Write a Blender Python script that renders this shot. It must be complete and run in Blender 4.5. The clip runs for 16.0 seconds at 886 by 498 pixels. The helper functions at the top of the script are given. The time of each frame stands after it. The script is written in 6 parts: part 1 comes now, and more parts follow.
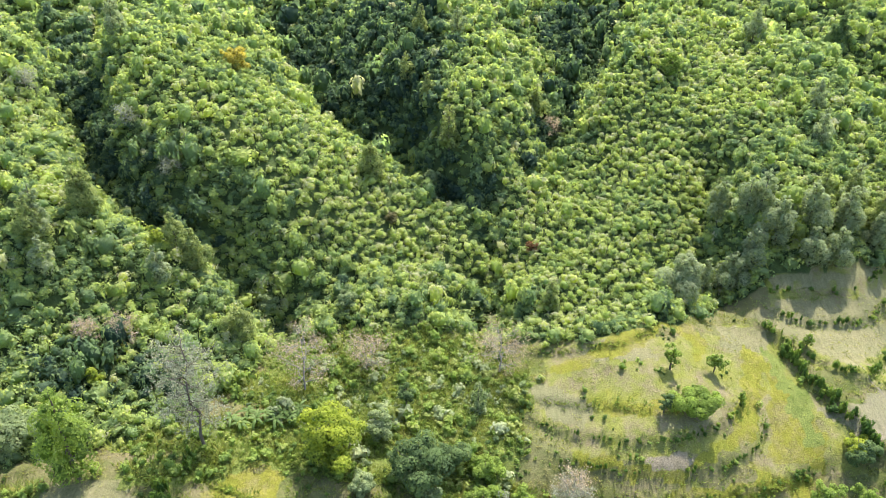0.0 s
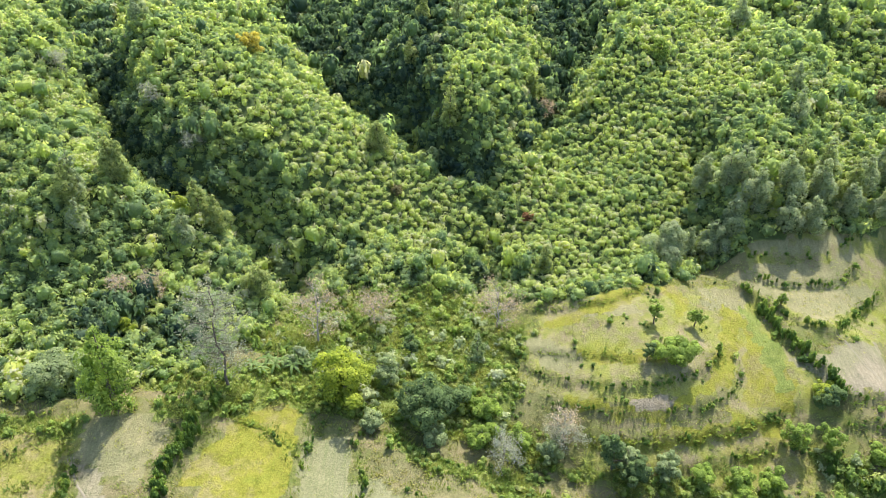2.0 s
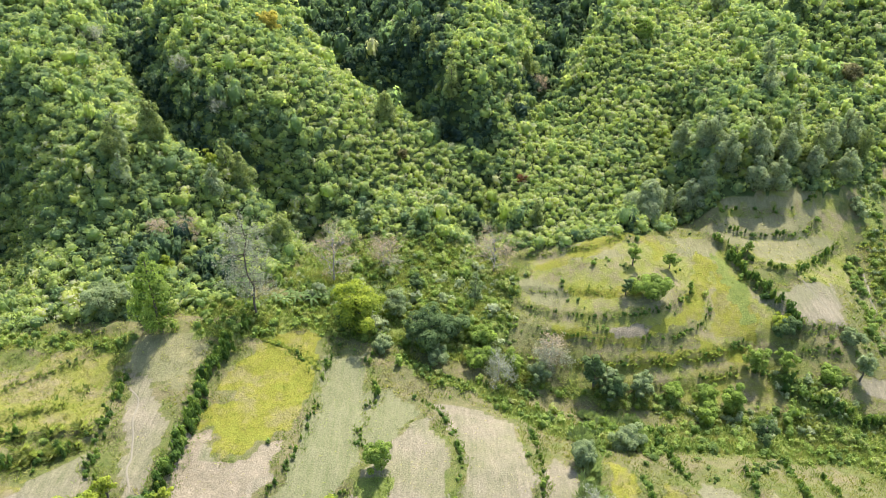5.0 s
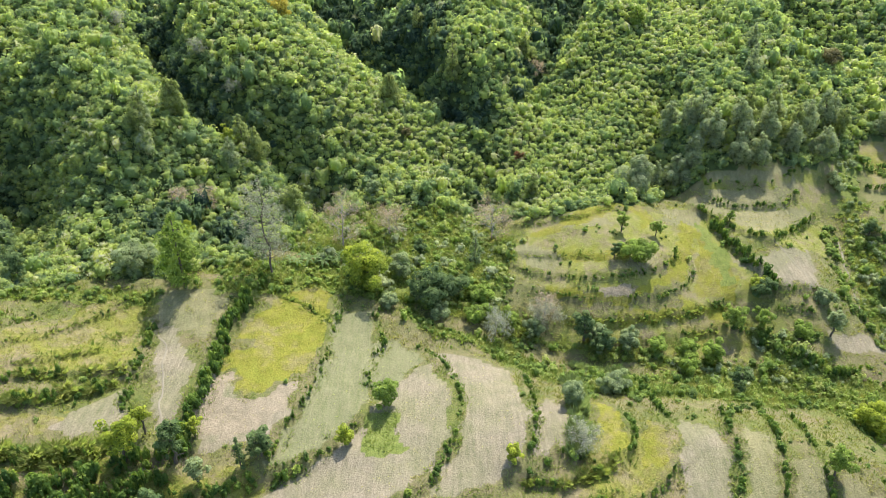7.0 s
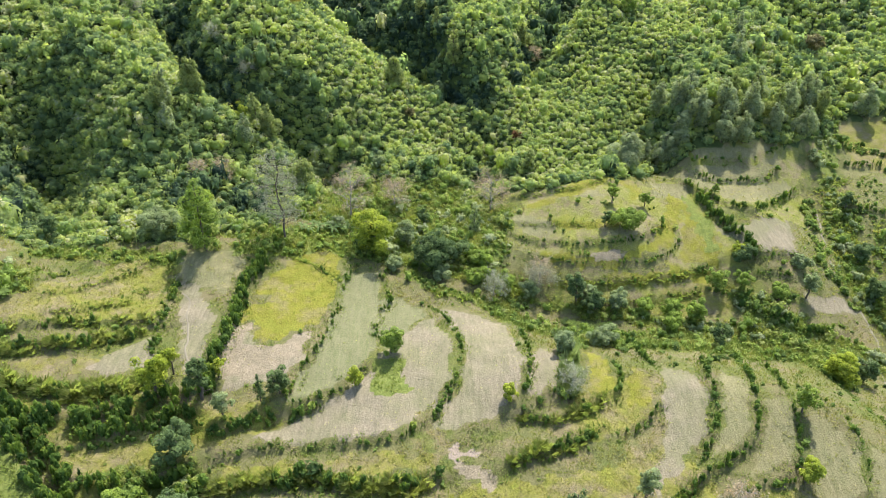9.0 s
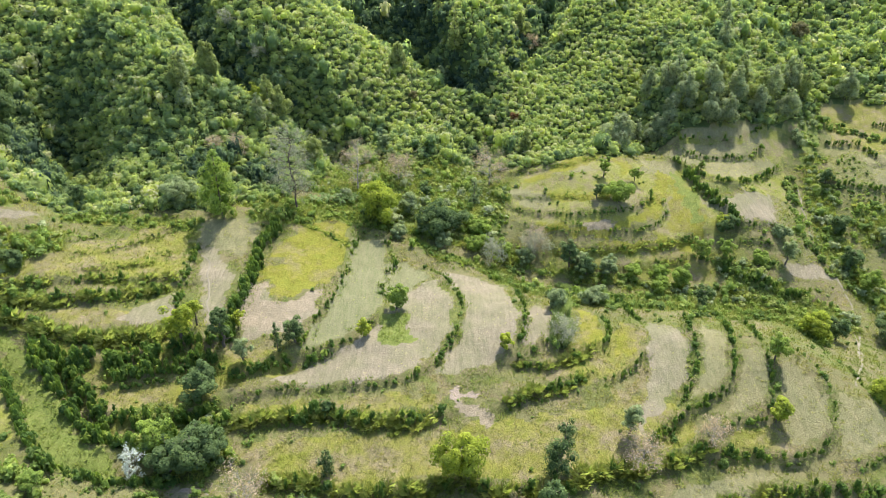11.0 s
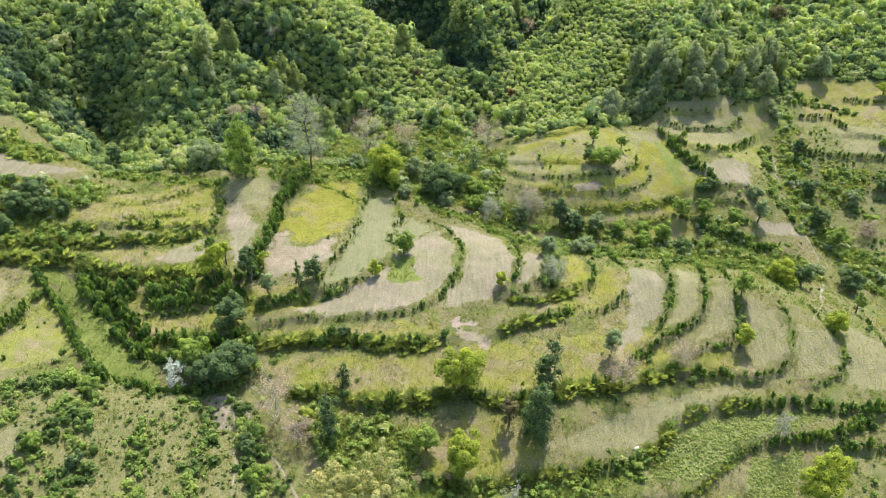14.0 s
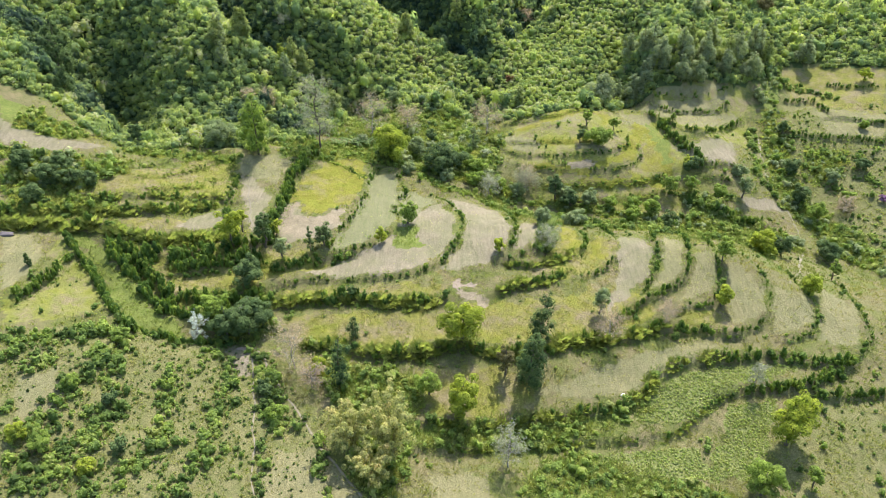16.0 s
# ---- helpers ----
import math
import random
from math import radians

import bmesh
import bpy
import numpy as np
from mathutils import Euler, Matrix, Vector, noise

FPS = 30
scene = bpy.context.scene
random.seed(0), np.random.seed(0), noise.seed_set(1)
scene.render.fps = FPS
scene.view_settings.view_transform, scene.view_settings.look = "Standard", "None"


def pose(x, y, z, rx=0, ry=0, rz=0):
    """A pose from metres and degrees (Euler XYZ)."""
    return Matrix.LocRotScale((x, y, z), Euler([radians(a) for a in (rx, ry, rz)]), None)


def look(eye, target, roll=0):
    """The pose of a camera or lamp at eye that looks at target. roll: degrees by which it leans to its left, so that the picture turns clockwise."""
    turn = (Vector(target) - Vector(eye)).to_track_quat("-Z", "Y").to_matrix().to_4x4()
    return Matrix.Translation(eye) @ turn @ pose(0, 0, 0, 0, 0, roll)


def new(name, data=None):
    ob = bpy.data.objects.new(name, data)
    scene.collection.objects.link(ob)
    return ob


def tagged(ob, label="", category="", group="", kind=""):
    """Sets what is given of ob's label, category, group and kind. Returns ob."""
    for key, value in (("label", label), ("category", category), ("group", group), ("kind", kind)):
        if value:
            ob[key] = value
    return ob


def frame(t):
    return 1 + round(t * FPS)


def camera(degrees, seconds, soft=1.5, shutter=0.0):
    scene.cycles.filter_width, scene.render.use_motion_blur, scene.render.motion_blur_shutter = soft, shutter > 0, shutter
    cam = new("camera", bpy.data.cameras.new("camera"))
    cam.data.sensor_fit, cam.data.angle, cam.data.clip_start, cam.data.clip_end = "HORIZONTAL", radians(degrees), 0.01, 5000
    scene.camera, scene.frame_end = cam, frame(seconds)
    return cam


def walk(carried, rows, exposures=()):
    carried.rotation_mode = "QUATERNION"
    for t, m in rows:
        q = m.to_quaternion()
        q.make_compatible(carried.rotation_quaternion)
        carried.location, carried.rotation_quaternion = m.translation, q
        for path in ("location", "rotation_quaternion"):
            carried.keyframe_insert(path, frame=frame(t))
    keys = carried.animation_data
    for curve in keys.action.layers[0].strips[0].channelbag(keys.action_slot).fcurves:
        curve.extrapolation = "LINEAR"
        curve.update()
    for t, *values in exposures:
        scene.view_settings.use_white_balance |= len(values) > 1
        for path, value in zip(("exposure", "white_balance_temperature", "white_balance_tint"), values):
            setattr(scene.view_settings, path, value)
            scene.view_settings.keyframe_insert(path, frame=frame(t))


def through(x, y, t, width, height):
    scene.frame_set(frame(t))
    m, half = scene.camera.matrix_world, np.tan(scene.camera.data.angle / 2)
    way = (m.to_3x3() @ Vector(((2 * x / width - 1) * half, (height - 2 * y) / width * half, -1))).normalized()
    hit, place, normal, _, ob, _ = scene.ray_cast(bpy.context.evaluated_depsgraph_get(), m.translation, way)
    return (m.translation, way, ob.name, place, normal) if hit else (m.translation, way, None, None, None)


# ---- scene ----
cam = camera(62.0, 16.0, soft=0.9)
METRES, EYE, TILT, LEAN, TURN = 100.0, 100.0, -32.25, 0.0, 0.0
ROWS = [
    (0.0, 0.0, 0.0, 0.0, 0.0, 0.0, -0.0),
    (0.5, -0.0007, -0.0261, -0.0165, 0.01, 0.01, -0.01),
    (1.0, -0.0012, -0.0529, -0.0322, 0.03, -0.01, -0.02),
    (1.5, -0.0019, -0.0797, -0.0484, 0.05, -0.0, -0.02),
    (2.0, -0.0026, -0.1064, -0.0645, 0.05, -0.0, -0.02),
    (2.5, -0.0031, -0.133, -0.0808, 0.06, -0.0, -0.02),
    (3.0, -0.0031, -0.1596, -0.0973, 0.08, 0.01, -0.03),
    (3.5, -0.0036, -0.1864, -0.1134, 0.09, -0.02, -0.04),
    (4.0, -0.0043, -0.2131, -0.1299, 0.09, -0.03, -0.04),
    (6.5, -0.0062, -0.3476, -0.2124, 0.14, -0.13, -0.06),
    (7.0, -0.0068, -0.374, -0.2292, 0.15, -0.15, -0.06),
    (7.5, -0.0067, -0.4005, -0.2461, 0.18, -0.16, -0.07),
    (8.0, -0.0076, -0.4269, -0.263, 0.18, -0.16, -0.08),
    (8.5, -0.0085, -0.4525, -0.2807, 0.19, -0.16, -0.1),
    (9.0, -0.009, -0.4786, -0.2974, 0.19, -0.18, -0.11),
    (11.5, -0.0105, -0.6083, -0.3825, 0.27, -0.17, -0.13),
    (12.0, -0.0108, -0.6347, -0.3994, 0.29, -0.16, -0.12),
    (12.5, -0.0112, -0.6611, -0.4162, 0.3, -0.16, -0.13),
    (13.0, -0.0116, -0.6876, -0.4331, 0.3, -0.15, -0.13),
    (13.5, -0.012, -0.7139, -0.45, 0.31, -0.15, -0.15),
    (14.0, -0.0124, -0.7402, -0.4669, 0.32, -0.16, -0.15),
    (14.5, -0.0128, -0.7666, -0.4837, 0.33, -0.16, -0.16),
    (15.0, -0.0134, -0.7928, -0.5004, 0.33, -0.16, -0.16),
    (15.5, -0.0139, -0.8192, -0.5168, 0.34, -0.17, -0.17),
    (16.0, -0.0142, -0.8455, -0.5336, 0.35, -0.16, -0.17),
]
walk(cam, [(t, pose(0, 0, EYE, TILT, LEAN, TURN) @ pose(METRES * x, METRES * y, METRES * z, 90 + pitch, roll, yaw)) for t, x, y, z, yaw, pitch, roll in ROWS], [(0, 1.24), (4, 1.12), (8, 0.94), (16, 0.95)])

# ---- daylight: a high sun over the head of the valley, thin haze ----
SUN_AZ, SUN_EL = 20.0, 54.0
world = bpy.data.worlds.new("sky")
scene.world = world
world.use_nodes = True
sky = world.node_tree.nodes.new("ShaderNodeTexSky")
sky.sky_type = "NISHITA"
sky.sun_disc = False
sky.sun_elevation, sky.sun_rotation = radians(SUN_EL), radians(SUN_AZ)
sky.dust_density = 1.4
back = world.node_tree.nodes["Background"]
back.inputs["Strength"].default_value = 0.2
world.node_tree.links.new(sky.outputs["Color"], back.inputs["Color"])
sun_data = bpy.data.lights.new("sun", "SUN")
sun_data.energy, sun_data.angle, sun_data.color = 4.4, radians(0.6), (1.0, 0.965, 0.93)
sun = new("sun", sun_data)
to_sun = Vector((math.sin(radians(SUN_AZ)) * math.cos(radians(SUN_EL)), math.cos(radians(SUN_AZ)) * math.cos(radians(SUN_EL)), math.sin(radians(SUN_EL))))
sun.matrix_world = look(to_sun * 300, (0, 0, 0))

# ---- the plan: relief lines, terrace banks, plots of ground ----
RELIEF, BANKS, GROWTH, PLOTS, STREAKS = [], [], [], {}, []


def relief(name, line):
    RELIEF.append((name, np.array(line, float)))


def terrace(height, width, line, growth="leafy"):
    BANKS.append((height, width, np.array(line, float)))
    GROWTH.append(growth)


def plot(cover, outline):
    PLOTS.setdefault(cover, []).append(np.array(outline, float))


def streak(width, line):
    STREAKS.append((width, np.array(line, float)))


relief("gully_west", [(-96, 176.5, 50.4), (-83.2, 155.5, 43.8), (-77.2, 144.8, 35.9), (-71.1, 134.8, 30.3), (-62, 121.2, 29.8), (-54.3, 116.1, 27.9), (-45.8, 113.8, 23.3), (-37.8, 110.8, 16.6), (-29.5, 106.5, 9.8)])
relief("spur_west", [(-88, 118.2, 50.5), (-77.3, 113.8, 45.5), (-65.2, 102.1, 42), (-58.8, 106.9, 38.9), (-47.5, 108, 33.2), (-41.3, 105.1, 27.6), (-34.7, 100.2, 21.5)])
relief("gully_far_west", [(-114.8, 117.7, 40.9), (-106.7, 106.5, 31.9), (-101.4, 99.7, 22.8), (-96.1, 96.5, 16.5), (-84.1, 74.8, 16.7)])
relief("spur_far_west", [(-119.9, 95.8, 44.6), (-109.8, 90.1, 38.9), (-100.4, 83.1, 35.2), (-93.6, 71.4, 30.6), (-82.3, 56.7, 29.6)])
relief("crest_b", [(-69.1, 155.9, 54.8), (-54.3, 142.6, 50.1), (-48.2, 139.3, 47.2), (-39.9, 135.2, 44.2), (-31.3, 132, 37.8), (-24.5, 127.3, 32.2), (-18.2, 125.4, 25.7), (-9.6, 127, 20.9), (-2.7, 125.4, 17.8), (4.7, 125.4, 14.3)])
relief("crest_c", [(-50.7, 187.2, 49.5), (-47.4, 179.9, 46.7), (-41, 169.1, 41.6), (-35, 162.8, 38.2), (-27.9, 156.5, 35.2), (-20.5, 151.1, 32.5), (-11.5, 144.9, 28.9), (-4.1, 139.8, 24.7), (3.1, 133.8, 22), (7.7, 130.2, 20.1)])
relief("gully_c", [(-46.8, 207.8, 40.8), (-38.1, 188.7, 33.4), (-27.4, 171.3, 28.5), (-15.7, 160.6, 24.9), (-6.2, 150.8, 22.3), (2.6, 144.3, 19), (8.3, 138.9, 14.5), (9.1, 131.5, 11.2), (7.5, 122.3, 8.9), (6.1, 113, 7.4)])
relief("spur_e", [(-0.6, 192.4, 50.3), (2.1, 172.1, 44.9), (2, 152.4, 39.9), (5.5, 145.1, 33.9), (7.8, 138.4, 27.8)])
relief("gully_d", [(52.8, 210, 41), (41.6, 194.4, 30.6), (33.2, 179.1, 25.8), (26.7, 167.6, 22), (18.9, 152, 22.1), (13, 141.2, 22)])
relief("crest_d", [(56.1, 198.1, 47.5), (47, 180.4, 44.4), (42, 170.7, 40.5), (37.3, 164.2, 34.5), (32.6, 158.3, 28.5), (24.1, 150.7, 23.4), (15.6, 139.8, 21.9), (12.3, 133.1, 19.7)])
relief("face_d", [(69.2, 205.3, 43.7), (58, 178.5, 39.7), (50.1, 160.1, 33.8), (42.4, 145, 28.2), (33.9, 130.2, 23.9), (27.5, 117.4, 21.3), (22.1, 107.5, 18)])
relief("face_e", [(71.5, 173.6, 41.8), (60.2, 152.6, 37.2), (51.9, 141.7, 31.5), (44.9, 130.1, 27), (36.7, 120.5, 22.3), (27.9, 112, 19), (19.8, 105.2, 17.6)])
relief("gully_e", [(56, 141.2, 22.9), (53.9, 131, 21), (54.5, 121.9, 17.9), (55.1, 116.8, 14.7)])
relief("crest_f", [(82, 193.5, 44.3), (81.7, 169, 41.9), (83.2, 155.3, 38.8), (86.2, 148.5, 35), (88.8, 142.2, 32.6)])
relief("face_f", [(70.4, 153.9, 37.6), (68, 136.9, 35.9), (66.9, 125.7, 31.5), (67.9, 119, 25.3)])
relief("gully_f", [(99.7, 213.3, 37.7), (103, 192.2, 33), (103.2, 168.9, 29.4)])
relief("gully_east", [(93.2, 125.1, 22.4), (91.4, 106.5, 13.2), (89.1, 88.3, 8.9), (90.5, 71, 4), (94.7, 58.4, 1.3), (96.2, 43.7, 1)])
relief("shoulder_east", [(122.8, 155.7, 32.8), (111.5, 143.6, 28.6), (112.8, 128.1, 20.6), (117.1, 111.7, 17.5), (121.4, 94.4, 14.1), (113.1, 80.2, 8.7), (111, 65.4, 4.9)])
relief("bowl_high", [(-87.3, 122.7, 49.9), (-77.3, 114.3, 43.7), (-75.8, 100.5, 38.2), (-67.3, 96.6, 36.7), (-70.8, 91.9, 31.2), (-63.4, 89.2, 28.1)])
relief("bowl_low", [(-72.3, 79, 25.7), (-64.7, 80.6, 24.6), (-56.8, 85.9, 25.7), (-46.7, 87.1, 22.4), (-39.3, 84, 19.7), (-46.5, 76.3, 21.9), (-56.9, 74.1, 22.4), (-66.8, 71.7, 23.1)])
relief("slope_b_high", [(-60.4, 146.3, 51.4), (-48.6, 137.7, 46.2), (-38, 129.2, 39.3), (-30.1, 123.5, 32.7), (-24.2, 120.9, 24.8), (-17.5, 116.5, 18.9)])
relief("slope_b_mid", [(-63.4, 141.5, 47.8), (-52.8, 131.6, 43.4), (-43.6, 125.2, 37), (-36.1, 120.2, 29.6), (-27.8, 115.9, 22.9), (-18.9, 110.4, 19.2)])
relief("slope_b_low", [(-64.6, 135.1, 42), (-56.7, 128.1, 36.7), (-48.7, 122.4, 30.7), (-41.1, 118.6, 25.5), (-32.7, 112.7, 20), (-22.4, 104.4, 17.3)])
relief("far_wall", [(-37.3, 180.3, 37), (-29.1, 174.2, 33.7), (-21.3, 167.6, 30.5), (-13.3, 162.8, 27.4), (-5.8, 156.9, 23.2), (1.4, 145.6, 22.8)])
relief("far_wall_high", [(-19.7, 194.9, 46.9), (-9.3, 172.7, 42.1), (-2.4, 157.9, 37.8)])
relief("spur_e_side", [(16.1, 201.7, 45.2), (18.3, 179.4, 40), (18.4, 161, 34.6), (18.7, 154.7, 29), (14.1, 142.1, 26.7)])
relief("west_brow", [(-88.6, 151.8, 56.6), (-83.8, 142.6, 50.3), (-78.4, 133.5, 44.4), (-69.6, 120.5, 41.6), (-62.1, 109.9, 39.8)])
relief("west_brow_low", [(-78, 123.3, 45.3), (-69.5, 109.1, 42.3), (-63.6, 102.2, 38.8), (-57.9, 102.5, 33.3), (-51.1, 101.6, 29.3), (-43, 100, 24.7)])
relief("east_brow", [(75.8, 195.7, 41.6), (71.5, 164.9, 38.6), (65.5, 140.8, 35.1), (59.1, 128.3, 31.1), (59, 121.5, 26.2)])
relief("east_rim", [(114, 198.7, 43.9), (103.9, 195.2, 41.9), (99.1, 170.3, 38.3), (95.4, 151.2, 34.7)])
relief("mid_toe", [(-14.7, 108.1, 20.3), (-8.4, 104.4, 18), (-2.4, 106.3, 19.1), (3.9, 116, 19.9), (15.5, 114.1, 18.6), (23.7, 112.4, 19.8)])
relief("creek", [(7.1, 92.2, 14.3), (8.8, 78, 14.9), (12.7, 72.4, 10.4), (18.5, 66.6, 7.9), (28.1, 64, 7.6), (39.9, 65.4, 7.0), (52, 64.4, 5.4), (60.9, 59.7, 5.3), (67.8, 53.3, 5.4), (75.9, 50.2, 4.3)])
relief("knoll_back", [(16.4, 99.9, 17), (26, 96.4, 19.8), (35.6, 93.9, 20.1), (46.7, 102.9, 17.7), (58, 105.7, 17.7)])
relief("knoll_mid", [(13.7, 89.2, 15.7), (24.2, 81.2, 16.3), (35.3, 78.4, 17.3), (46.8, 86.7, 15.9), (52.7, 94.6, 15.4)])
relief("knoll_low", [(19.2, 76.5, 13.4), (34.8, 73.9, 13.9), (48.8, 78.3, 12.2), (58.5, 79.3, 12.2)])
relief("field_heads", [(-98.4, 53.2, 32.7), (-79.9, 55.5, 28.6), (-67.6, 59.3, 24.3), (-52.5, 62.2, 22.2), (-39.8, 67.8, 21.9), (-24.4, 80.1, 17.5), (-17.5, 68.9, 16.7), (-0.3, 62.9, 14.2)])
relief("front_edge", [(-61.7, -32.2, 17), (-52.3, -31.1, 15.7), (-41.3, -29.5, 13.8), (-29.7, -27.8, 11.8), (-20.8, -26.8, 10.7), (-9.1, -26.4, 9), (4.7, -23.5, 6.9), (21.8, -21.8, 4.9), (40.2, -20.8, 3.8), (54.4, -19.8, 2.7), (69.2, -18.4, 1.1)])
relief("front_mid", [(-69.4, -15.1, 19.9), (-58.8, -14.2, 17.9), (-48.5, -11.6, 15.4), (-38.1, -2.9, 12.6), (-28.8, 0.3, 12.4), (-69.6, -6.7, 20.8), (-59.5, -0.6, 18.2)])
terrace(1, 1.9, [(-76, 36.3, 25.5), (-69.1, 38.6, 25.3), (-62, 41.6, 23.4), (-55.4, 43.3, 21.8), (-51.3, 44.1, 21.1)], "grassy")
terrace(1.1, 2.2, [(-91.4, 28.9, 26.9), (-85.6, 30.4, 25.8), (-80.2, 33.3, 25), (-71.1, 33.5, 24.1), (-62.7, 36.1, 23.2), (-55.5, 39.4, 21.8), (-52.1, 42.2, 21.2)], "grassy")
terrace(1.5, 2.6, [(-90, 25.5, 26), (-82.4, 27.5, 24.4), (-75.3, 28.9, 23.3), (-71.8, 28.7, 22.9), (-65.8, 27.3, 22), (-57.7, 26.5, 20.8), (-50.4, 28.6, 19.9), (-48.1, 30.9, 19.9)], "grassy")
terrace(1.9, 2.3, [(-69.6, 25.4, 21.8), (-63.2, 22.3, 20.5), (-56.7, 22.5, 19.7), (-50.6, 24.7, 19.2), (-45.7, 27.7, 19.1), (-40.3, 29.3, 18.8)])
terrace(0.8, 0.9, [(-63.4, 19.4, 19.7), (-55.5, 18, 18.4), (-49.6, 20.3, 18.1), (-42.3, 22.4, 17.8), (-34.8, 24.3, 17.5), (-28.3, 26.5, 17.2), (-23.9, 28.8, 17.1), (-19.4, 30.8, 17), (-14, 38, 17.1)])
terrace(0.8, 0.9, [(-36, 18.3, 16.5), (-27.5, 20.5, 16.1), (-20.9, 21.5, 15.4), (-13, 22, 15.8), (-7.3, 23, 16.4), (-2.8, 27.3, 15.8), (-0.5, 31.5, 16.2), (1.4, 37.5, 16.7), (2.1, 44.2, 16.4), (0.7, 51.3, 14.9), (-1.7, 55.4, 14.7), (-5.2, 58.2, 14.7)])
terrace(2.1, 2.3, [(-68.6, 23.7, 21.3), (-64, 18.6, 19.6), (-59.6, 14.2, 18.4), (-54.6, 9.5, 16.9), (-49.8, 8.5, 15.7), (-43.2, 11.1, 15.1), (-36.2, 13.4, 15.3)])
terrace(1.38, 2.1, [(-34, 13.5, 15.3), (-26.7, 15.2, 15), (-20.3, 16.3, 14.6), (-12.5, 14.2, 14.9), (-7, 14.4, 14.8), (-1.6, 16.5, 13.9)], "grassy")
terrace(1.4, 2.4, [(-27.4, 4.5, 12.8), (-21.1, 3.7, 12.8), (-14.7, 1.4, 12.6), (-8.7, 1.9, 12.7), (-2.6, 3.6, 12.5), (2.6, 4.8, 12.3), (7.7, 3.2, 11.6), (13.9, 4.2, 11.8), (20.5, 6.6, 11.5), (26, 8, 11.1), (31.6, 9.2, 10.8), (37.3, 11.1, 10.7), (40.9, 12.6, 10.8)], "grassy")
terrace(1, 1.9, [(-5.8, -11.6, 9.2), (-0.6, -11.5, 8.5), (5.2, -10.6, 7.8), (12, -9.2, 7.1), (19, -7.7, 7), (25.1, -6.2, 6.9), (30.4, -4.6, 6.7), (33.8, -2.6, 6.8), (35.8, 0.2, 7.6), (38.9, 2.7, 8.2), (42.5, 4.6, 8.5), (46.9, 5.4, 8.5), (50.3, 6.2, 8.5)], "grassy")
terrace(0.7, 1, [(-6.1, -16.7, 8.6), (2.2, -16, 7.3), (8.8, -14.2, 6.3), (18.4, -12.7, 5.5), (26.2, -12, 5.4), (33.1, -11, 5.1), (38.3, -9.7, 5), (41.3, -7.3, 5.4), (44.5, -4.4, 5.9), (47, -2.6, 6.2), (50.6, -0.7, 6.5)], "grassy")
terrace(1.3, 1.6, [(50.7, 5.9, 8.4), (58.1, 7.1, 8.1), (65.8, 7.2, 7.1), (71.2, 6.7, 6.2), (76.2, 8, 5.8)])
terrace(1.2, 1.5, [(50.5, -0.9, 6.4), (53.8, -0.1, 6.4), (59.4, 0.7, 6.1), (65, 1.6, 5.5), (69.2, 4.1, 5.7), (73.1, 5.7, 5.6)])
terrace(1.3, 1.4, [(66.1, 0, 4.8), (69.8, -0, 4.3), (73.4, 0.9, 4.2), (79.8, 1.7, 3.7)])
terrace(0.9, 0.9, [(35.2, 14.3, 11.6), (39.8, 23.4, 13.2), (42.1, 28, 14.3), (43.4, 32.3, 15.1), (43.9, 38.2, 15), (45.4, 46.7, 11.6)])
terrace(1.1, 1.1, [(30.3, 11.7, 11.5), (33.8, 15.6, 11.9), (38.9, 18.8, 12.3), (44, 22, 13.2), (47.4, 24.5, 14), (49.1, 29.1, 15.1), (50.3, 35.7, 15.1), (53.5, 50.5, 8.3)])
terrace(1, 1, [(43.3, 16, 11.7), (47, 17.4, 12), (51.6, 18.2, 12.1), (53.8, 22.3, 13.4), (54.7, 27.3, 14.9), (54.8, 32.1, 15.9), (58.1, 46.3, 9.3)])
terrace(0.9, 0.9, [(53.8, 11.4, 9.8), (58.8, 13.5, 10), (62.3, 16.7, 10.6), (64.2, 21.8, 11.7), (64.7, 26.6, 12.5), (63.5, 30.6, 13.4), (61, 32.8, 14.8)])
terrace(0.7, 0.7, [(64.9, 11.3, 8.5), (70.3, 13.8, 8.4), (73, 17.8, 9), (73.4, 22.1, 10.1), (72.3, 25.4, 10.5), (72.6, 34.3, 8.8), (70.5, 41.7, 8.1), (70.1, 50.5, 6)])
terrace(0.9, 0.9, [(79, 10.7, 6), (83.4, 15.3, 6.1), (84.1, 20.8, 6.8), (84.4, 26.5, 6.9), (85.3, 32.8, 5.4), (83.7, 37.6, 5)])
terrace(1.1, 1.2, [(42.5, 12, 10.6), (47.4, 12.2, 10.5), (52.6, 11.1, 9.8)])
terrace(1, 1, [(12, 31.4, 16.2), (13.8, 39.5, 17), (13.4, 55.9, 11), (9.6, 62.5, 10.3), (6.8, 63.8, 11.4), (-0.3, 63.9, 13.7), (-7.5, 67.7, 14.9)])
terrace(1, 1.1, [(11.7, 29, 15.6), (14.3, 30.9, 15.7), (17.9, 33.7, 15.8)])
terrace(1, 1.6, [(11.4, 28.1, 15.3), (16.7, 27.5, 15), (22, 29.8, 14.9), (25.9, 33.2, 14.4)], "grassy")
terrace(0.9, 1.1, [(26.3, 25.7, 13.6), (30, 27.7, 13.2), (33.9, 31.1, 13.6)])
terrace(1.1, 2, [(7.3, 18.2, 13.9), (12.1, 21.1, 14.4), (17.5, 22.6, 14), (21.8, 25.4, 14.1)], "grassy")
terrace(2.3, 2.8, [(21.5, 54, 10.6), (21, 41, 15.5), (19.2, 32.6, 15.6)], "cane")
